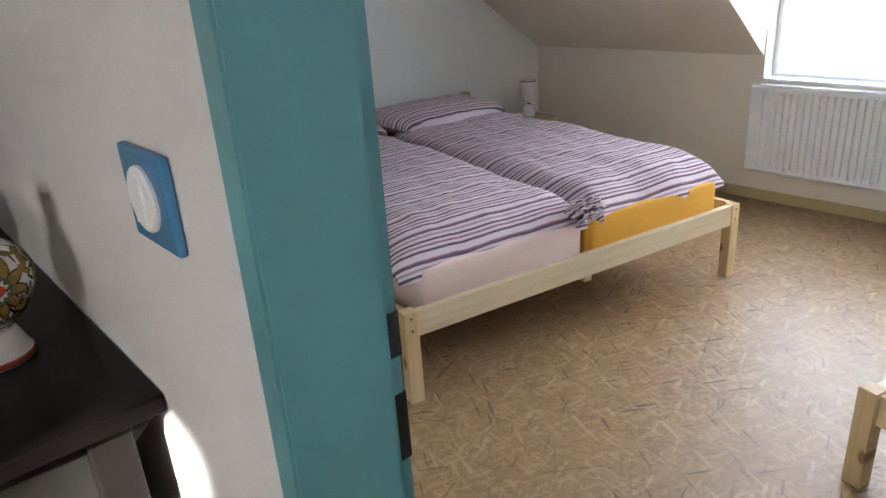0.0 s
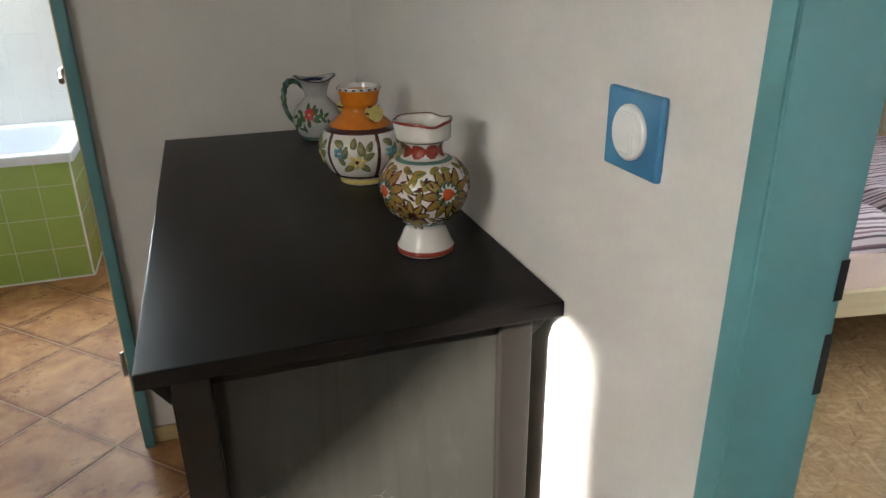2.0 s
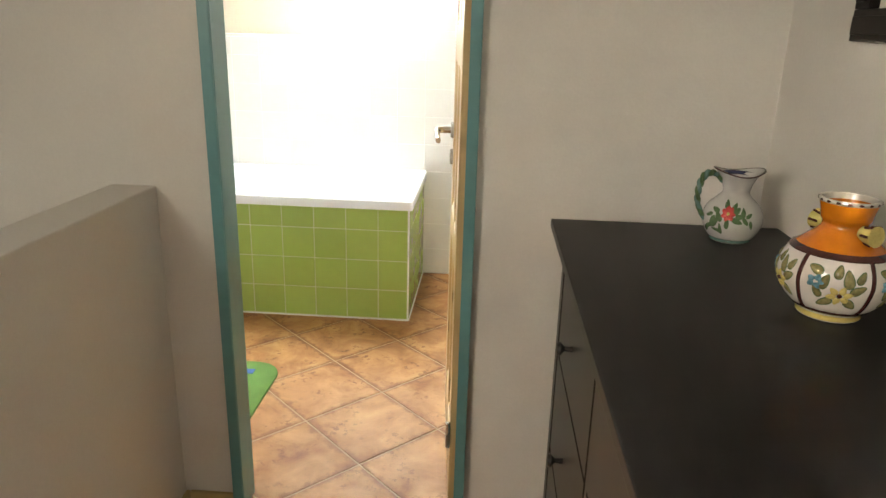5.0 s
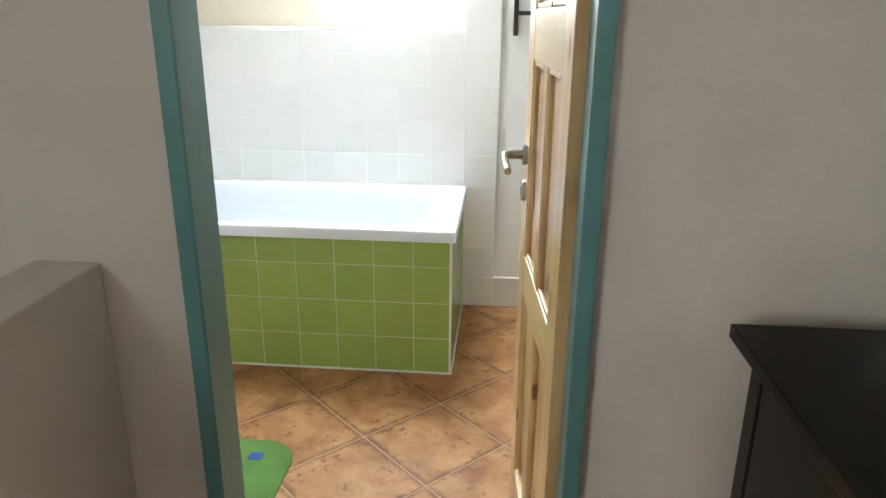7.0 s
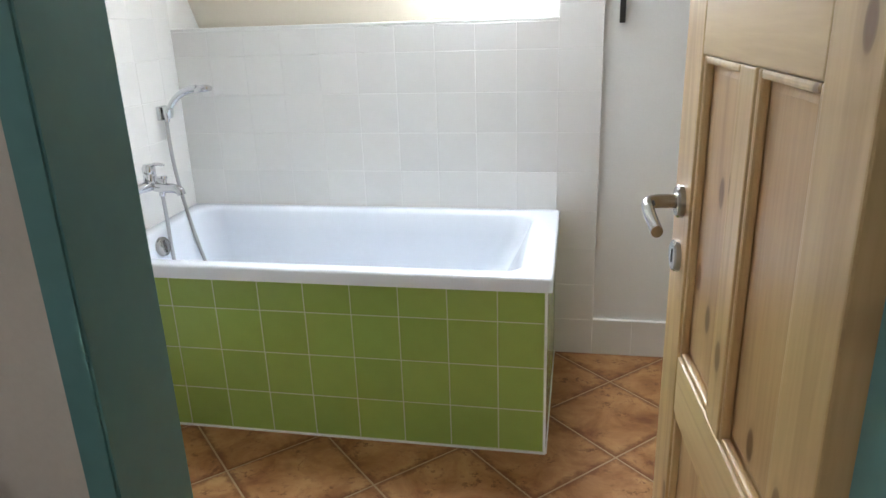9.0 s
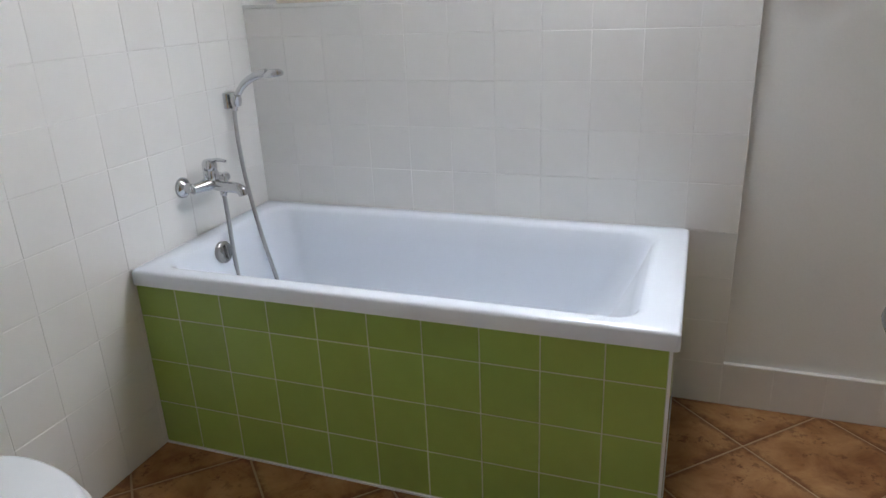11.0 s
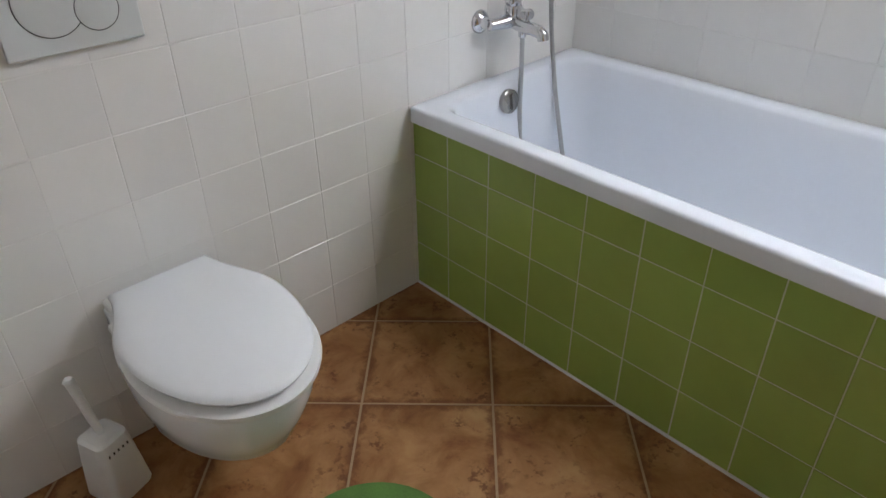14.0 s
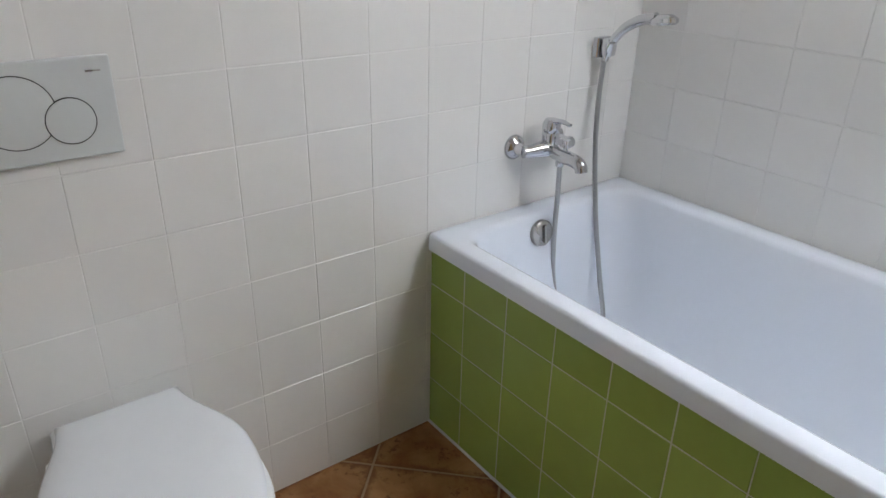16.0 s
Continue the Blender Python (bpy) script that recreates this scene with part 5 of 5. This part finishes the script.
def crumple(x, y, z, size, seed):
    """A knot of bunched cloth."""
    bm = bmesh.new()
    uv = bm.loops.layers.uv.new("UVMap")
    bmesh.ops.create_icosphere(bm, subdivisions=4, radius=1.0)
    for v in bm.verts:
        p = v.co.copy()
        fold = abs(noise.noise(p * 2.6 + Vector((seed, 0, 0)))) * 0.75 + noise.noise(p * 6.0 + Vector((0, seed, 0))) * 0.18
        v.co = Vector((x, y, z)) + Vector((p.x * 0.95, p.y * 0.75, p.z * 0.52)) * size * (0.72 + fold)
    for f in bm.faces:
        for lp in f.loops:
            lp[uv].uv = (lp.vert.co.x * 1.6, lp.vert.co.y * 1.3 + lp.vert.co.z)
    return bm


double_bed()
for name, x0, x1, material, label in (("mattress", 0.062, 0.802, PINK, "mattress in a pale pink fitted sheet"), ("mattress", 0.808, 1.560, YELLOW, "mattress in a bright yellow fitted sheet")):
    ob = part(name, cushion(x0, x1, 0.030, 1.975, 0.287, 0.462, 0.05, 0.022), material, None, label, True, BED)
    tagged(ob, category="mattress", group="mattresses of the double bed")
for x0, x1, seed, label in ((0.015, 0.815, 2.0, "striped cotton duvet with its corner bunched at the foot"), (0.800, 1.600, 6.0, "striped cotton duvet spread flat over the bed")):
    ob = part("duvet", duvet(x0, x1, 0.040, 1.66, 0.463, seed, 0.020, 0.108), STRIPES, None, label, True, BED)
    if seed == 2.0:
        part("bunched_corner", crumple(0.805, 0.035, 0.505, 0.085, 8.0), STRIPES, ob, "", True)
    tagged(ob, category="duvet", group="striped duvets")
for x0, x1, seed in ((0.04, 0.80, 1.0), (0.82, 1.59, 4.0)):
    ob = part("pillow", pillow(x0, x1, 1.44, 1.985, 0.500, 0.14, seed), STRIPES, None, "plump striped cotton pillow at the headboard", True, BED)
    tagged(ob, category="pillow", group="striped pillows")


def nightstand():
    n = thing("nightstand", "small pale wooden bedside table in the corner", "nightstand", pose(3.83, 3.54, 0, 0, 0, -8))
    part("top", boxes((-0.11, 0.11, -0.14, 0.14, 0.385, 0.405), bevel=0.003), PINE_BED, n)
    for x in (-0.10, 0.06):
        for y in (-0.13, 0.09):
            part("leg", boxes((x, x + 0.04, y, y + 0.04, 0, 0.3845), bevel=0.002), PINE_BED_Z, n)
    part("shelf", boxes((-0.099, 0.099, -0.129, 0.129, 0.12, 0.135)), PINE_BED, n)
    return n


nightstand()


def bedside_lamp():
    lmp = thing("table_lamp", "small white bedside lamp with a straight shade", "lamp", pose(3.825, 3.55, 0.405))
    part("base", lathe([(0, 0), (0.040, 0), (0.044, 0.012), (0.042, 0.045), (0.030, 0.068), (0.012, 0.078), (0, 0.079)], 28), CERAMIC, lmp, "", True)
    part("neck", lathe([(0, 0.076), (0.010, 0.076), (0.012, 0.085), (0.010, 0.100), (0, 0.101)], 16), IRON, lmp, "black lamp holder", True)
    part("shade", lathe([(0.052, 0.096), (0.050, 0.235), (0.048, 0.235), (0.0495, 0.097)], 36, caps=False), LINEN_SHADE, lmp, "", True)
    part("shade_ring", lathe([(0.0505, 0.231), (0.0515, 0.234), (0.0505, 0.237), (0.0475, 0.236)], 36, caps=False), IRON, lmp, "", True)
    return lmp


bedside_lamp()


def radiator():
    r = thing("radiator", "white steel panel radiator under the dormer window", "radiator")
    y0, y1, z0, z1 = 0.700, 2.178, 0.178, 0.664
    bm = bmesh.new()
    prof = []
    n, pitch = int((y1 - y0 - 0.06) / 0.0365), 0.0365
    line = [(4.125, y0)]
    y = y0 + 0.03
    for k in range(n):
        line += [(4.125, y), (4.125, y + 0.013), (4.141, y + 0.018), (4.141, y + 0.028), (4.125, y + 0.033)]
        y += pitch
    line += [(4.125, y1)]
    rows = []
    for z, push in ((z0, 0.012), (z0 + 0.014, 0.0), (z0 + 0.028, 0.0), (z0 + 0.045, 1.0), (z1 - 0.045, 1.0), (z1 - 0.028, 0.0), (z1 - 0.012, 0.0), (z1, 0.012)):
        rows.append([bm.verts.new((4.125 + ((x - 4.125) if push == 1.0 else 0.0) + (push if push < 1 else 0), yy, z)) for x, yy in line])
    for lo, hi in zip(rows, rows[1:]):
        for a in range(len(lo) - 1):
            bm.faces.new((lo[a], lo[a + 1], hi[a + 1], hi[a]))
    part("front_panel", bm, RADIATOR, r)
    part("rear_panel", boxes((4.168, 4.176, y0, y1, z0, z1)), RADIATOR, r)
    for ya, yb in ((y0 - 0.003, y0), (y1, y1 + 0.003)):
        part("side_cover", boxes((4.127, 4.18, ya, yb, z0 + 0.01, z1 + 0.004), bevel=0.001), RADIATOR, r)
    part("top_grille", boxes((4.127, 4.136, y0, y1, z1, z1 + 0.004), (4.168, 4.177, y0, y1, z1, z1 + 0.004), *[(4.136, 4.168, y0 + 0.02 * k, y0 + 0.02 * k + 0.008, z1 - 0.002, z1 + 0.003) for k in range(int((y1 - y0) / 0.02))]), RADIATOR, r)
    for yb in (1.0, 1.95):
        part("bracket", boxes((4.177, 4.2, yb - 0.015, yb + 0.015, 0.30, 0.60)), RADIATOR, r)
    return r


radiator()


def single_bed():
    m = pose(2.073, 0.865, 0, 0, 0, -14)
    b = thing("single_bed", "raw pine single bed with slim square legs", "bed", m)
    for x0, x1, y0, y1 in ((0.0, 0.05, -0.05, 0.0), (0.90, 0.95, -0.05, 0.0), (0.0, 0.05, -2.0, -1.95), (0.90, 0.95, -2.0, -1.95)):
        part("leg", boxes((x0, x1, y0, y1, 0, 0.30), bevel=0.003), PINE_BED_Z, b)
    part("end_rail", boxes((0.0525, 0.8975, -0.040, -0.012, 0.205, 0.295), bevel=0.003), PINE_BED, b)
    part("end_rail", boxes((0.0525, 0.8975, -1.988, -1.960, 0.205, 0.295), bevel=0.003), PINE_BED, b)
    for x0, x1 in ((0.012, 0.040), (0.910, 0.938)):
        part("side_rail", boxes((x0, x1, -1.948, -0.052, 0.205, 0.295), bevel=0.003), wood_y(), b)
    for k in range(12):
        part("slat", boxes((0.041, 0.909, -0.14 - 0.15 * k, -0.07 - 0.15 * k, 0.262, 0.278)), PINE_BED, b)
    ob = part("mattress", cushion(0.045, 0.905, -1.94, -0.055, 0.279, 0.43, 0.05, 0.03), GREY_CLOTH, None, "single mattress under a pale grey cover", True, m)
    tagged(ob, category="mattress")


single_bed()


# ---- tiles, piece by piece ----
TILES = {}


def tile_mesh(w, h, thick, chamfer):
    """A tile that lies in x and y, its face up at z = thick."""
    key = (round(w, 4), round(h, 4), thick)
    if key not in TILES:
        bm = bmesh.new()
        a = [bm.verts.new((x, y, 0)) for x, y in ((0, 0), (w, 0), (w, h), (0, h))]
        b = [bm.verts.new((x, y, thick - chamfer)) for x, y in ((0, 0), (w, 0), (w, h), (0, h))]
        c = [bm.verts.new((x, y, thick)) for x, y in ((chamfer, chamfer), (w - chamfer, chamfer), (w - chamfer, h - chamfer), (chamfer, h - chamfer))]
        for n in range(4):
            k = (n + 1) % 4
            bm.faces.new((a[n], a[k], b[k], b[n]))
            bm.faces.new((b[n], b[k], c[k], c[n]))
        bm.faces.new(c)
        me = bpy.data.meshes.new("tile")
        bm.to_mesh(me)
        bm.free()
        TILES[key] = me
    return TILES[key]


def tiled(parent, material, m, us, vs, gap=0.0022, thick=0.004, seed=0, upright=None):
    """Tiles between the lines us and vs on a plane that m lays in the room: u to its x, v to its y, face to its z."""
    rnd = random.Random(seed)
    for u0, u1 in zip(us, us[1:]):
        for v0, v1 in zip(vs, vs[1:]):
            side = gap if upright is None else upright
            me = tile_mesh(u1 - u0 - side, v1 - v0 - gap, thick, 0.0012)
            if not me.materials:
                me.materials.append(material)
            ob = new("tile", me)
            ob.parent = parent
            wob = [rnd.uniform(-0.12, 0.12) for _ in range(2)]
            ob.matrix_local = m @ pose(u0 + side / 2, v0 + gap / 2, rnd.uniform(-0.0003, 0.0003), wob[0], wob[1], 0)


def lines(start, pitch, lo, hi):
    k = math.ceil((lo - start) / pitch + 1e-6)
    out = [lo]
    while start + k * pitch < hi - 1e-6:
        if start + k * pitch - out[-1] > 0.02:
            out.append(start + k * pitch)
        k += 1
    return out + [hi]


# planes: west wall (u along y, v up, face to +x) and walls that face -y (u along x, v up)
FACE_EAST = Matrix(((0, 0, 1, 0), (1, 0, 0, 0), (0, 1, 0, 0), (0, 0, 0, 1)))
FACE_SOUTH = Matrix(((1, 0, 0, 0), (0, 0, -1, 0), (0, 1, 0, 0), (0, 0, 0, 1)))
ROWS = [0.1525 * k for k in range(14)]
NORTH_ROWS = [0.1527 * k for k in range(14)]
west = structure("wall_tiles_west", boxes((-2.0875, -2.0813, 2.432, 4.530, 0, 1.99)), WHITE_GROUT, "white grouted tiling on the toilet wall", "tiled wall")
tiled(west, WHITE_TILE, Matrix.Translation((-2.0842, 0, 0)) @ FACE_EAST, lines(3.630, 0.157, 2.432, 4.526), ROWS, seed=1, upright=0.0009)
north = structure("wall_tiles_north", boxes((-2.080, -0.547, 4.5253, 4.5315, 0.45, 1.317), (-0.547, -0.389, 4.5253, 4.5315, 0, 1.99), (-0.389, 0.481, 4.5253, 4.5415, 0, 0.1527)), WHITE_GROUT, "white grouted tiling behind the bathtub", "tiled wall")
tiled(north, WHITE_TILE, Matrix.Translation((0, 4.5282, 0)) @ FACE_SOUTH, lines(-0.547, 0.1537, -2.079, -0.547), [z for z in NORTH_ROWS if 0.44 < z < 1.3] + [1.3165], seed=2, upright=0.0009)
tiled(north, WHITE_TILE, Matrix.Translation((0, 4.5282, 0)) @ FACE_SOUTH, [-0.547, -0.390], NORTH_ROWS, seed=3)
tiled(north, WHITE_TILE, Matrix.Translation((0, 4.5282, 0)) @ FACE_SOUTH, lines(-0.389, 0.1548, -0.389, 0.481), [0, 0.1527], seed=4)

GREEN_ROWS = [0.007, 0.156, 0.307, 0.4585, 0.5645]
apron = tagged(empty("bath_apron"), "green tiled bath panel with pale grout", "bath panel")
part("backing", boxes((-2.079, -0.546, 3.8013, 3.85, 0, 0.5645), (-0.60, -0.546, 3.85, 4.526, 0, 0.5645)), PALE_GROUT, apron, "pale green grout")
FACE_EAST_AT = Matrix.Translation((-0.5488, 0, 0)) @ FACE_EAST
tiled(apron, GREEN_TILE, Matrix.Translation((0, 3.8042, 0)) @ FACE_SOUTH, lines(-0.695, 0.1555, -2.079, -0.552), GREEN_ROWS, 0.003, seed=5)
tiled(apron, GREEN_TILE, FACE_EAST_AT, lines(3.804, 0.1552, 3.806, 4.525), GREEN_ROWS, 0.003, seed=6)
part("corner_trim", boxes((-0.552, -0.5445, 3.7995, 3.8055, 0.004, 0.5645), bevel=0.001), CERAMIC, apron, "white corner trim")
part("floor_seal", boxes((-2.079, -0.5445, 3.7965, 3.8035, 0, 0.006), (-0.5515, -0.5405, 3.8035, 4.525, 0, 0.006)), CERAMIC, apron, "white sealing bead")


def clip(poly, axis, limit, keep_above):
    out = []
    for n in range(len(poly)):
        a, b = poly[n], poly[(n + 1) % len(poly)]
        ia, ib = (a[axis] >= limit) == keep_above, (b[axis] >= limit) == keep_above
        if ia:
            out.append(a)
        if ia != ib:
            t = (limit - a[axis]) / (b[axis] - a[axis])
            out.append(tuple(p + (q - p) * t for p, q in zip(a, b)))
    return out


FLOOR_FULL = []


def floor_tile(parent, poly, centre, half, rnd):
    """A fired clay tile with a soft edge; poly is what remains of it inside the room."""
    def build(pts):
        bm = bmesh.new()
        lay = bm.verts.layers.float.new("edge")
        cx, cy = sum(p[0] for p in pts) / len(pts), sum(p[1] for p in pts) / len(pts)
        def near_edge(p):
            u, v = abs(p[0] + p[1]) / math.sqrt(2), abs(p[0] - p[1]) / math.sqrt(2)
            return max(u, v) / half
        loops = []
        for shrink, z in ((1.0, -0.004), (1.0, -0.0008), (0.988, 0.0), (0.82, 0.0004), (0.66, 0.0005)):
            row = []
            for x, y in pts:
                v = bm.verts.new((cx + (x - cx) * shrink, cy + (y - cy) * shrink, z))
                v[lay] = max(0.0, min(1.0, (near_edge(v.co) - 0.66) / 0.32))
                row.append(v)
            loops.append(row)
        for lo, hi in zip(loops, loops[1:]):
            for n in range(len(lo)):
                k = (n + 1) % len(lo)
                bm.faces.new((lo[n], lo[k], hi[k], hi[n]))
        bm.faces.new(loops[-1])
        me = bpy.data.meshes.new("tile")
        bm.to_mesh(me)
        bm.free()
        me.materials.append(TERRACOTTA)
        return me
    local = [(x - centre[0], y - centre[1]) for x, y in poly]
    whole = len(poly) == 4 and abs(abs(local[0][0]) + abs(local[0][1]) - half * math.sqrt(2)) < 1e-4 and all(abs(abs(x) + abs(y) - half * math.sqrt(2)) < 1e-4 for x, y in local)
    if whole:
        if not FLOOR_FULL:
            FLOOR_FULL.append(build(local))
        me = FLOOR_FULL[0]
    else:
        me = build(local)
    ob = new("tile", me)
    ob.parent = parent
    ob.matrix_local = pose(centre[0], centre[1], rnd.uniform(-0.0004, 0.0004))


floor = structure("floor", boxes((-1.04, 0.543, -1.40, 2.395, -0.10, -0.0014), (-2.088, 0.481, 2.395, 4.529, -0.10, -0.0014)), FLOOR_GROUT, "floor of diagonal terracotta tiles with sandy grout", "floor")
DIAG, rnd = 0.485, random.Random(9)
half = DIAG / math.sqrt(2) / 2 - 0.0032
for i in range(-14, 12):
    for j in range(-16, 12):
        cx, cy = -1.536 + (i + j) * DIAG / 2 + DIAG / 2, 3.5725 + (i - j) * DIAG / 2
        if not (-2.4 < cx < 0.9 and -1.7 < cy < 4.9):
            continue
        r = half * math.sqrt(2)
        poly = [(cx + r, cy), (cx, cy + r), (cx - r, cy), (cx, cy - r)]
        inside = cy - r > 2.395 or (cy > 2.44 and not (-1.0 < cx < 0.45))
        limits = ((0, -2.083, True), (0, 0.479, False), (1, 4.525, False)) + (((1, 2.432, True),) if cy - r <= 2.395 else ()) if inside else ((0, -1.038, True), (0, 0.512, False), (1, -1.40, True))
        for axis, limit, above in limits:
            poly = clip(poly, axis, limit, above) if len(poly) > 2 else poly
        area = 0.5 * abs(sum(poly[n][0] * poly[(n + 1) % len(poly)][1] - poly[(n + 1) % len(poly)][0] * poly[n][1] for n in range(len(poly)))) if len(poly) > 2 else 0
        if area > 0.0006:
            floor_tile(floor, poly, (cx, cy), half, rnd)
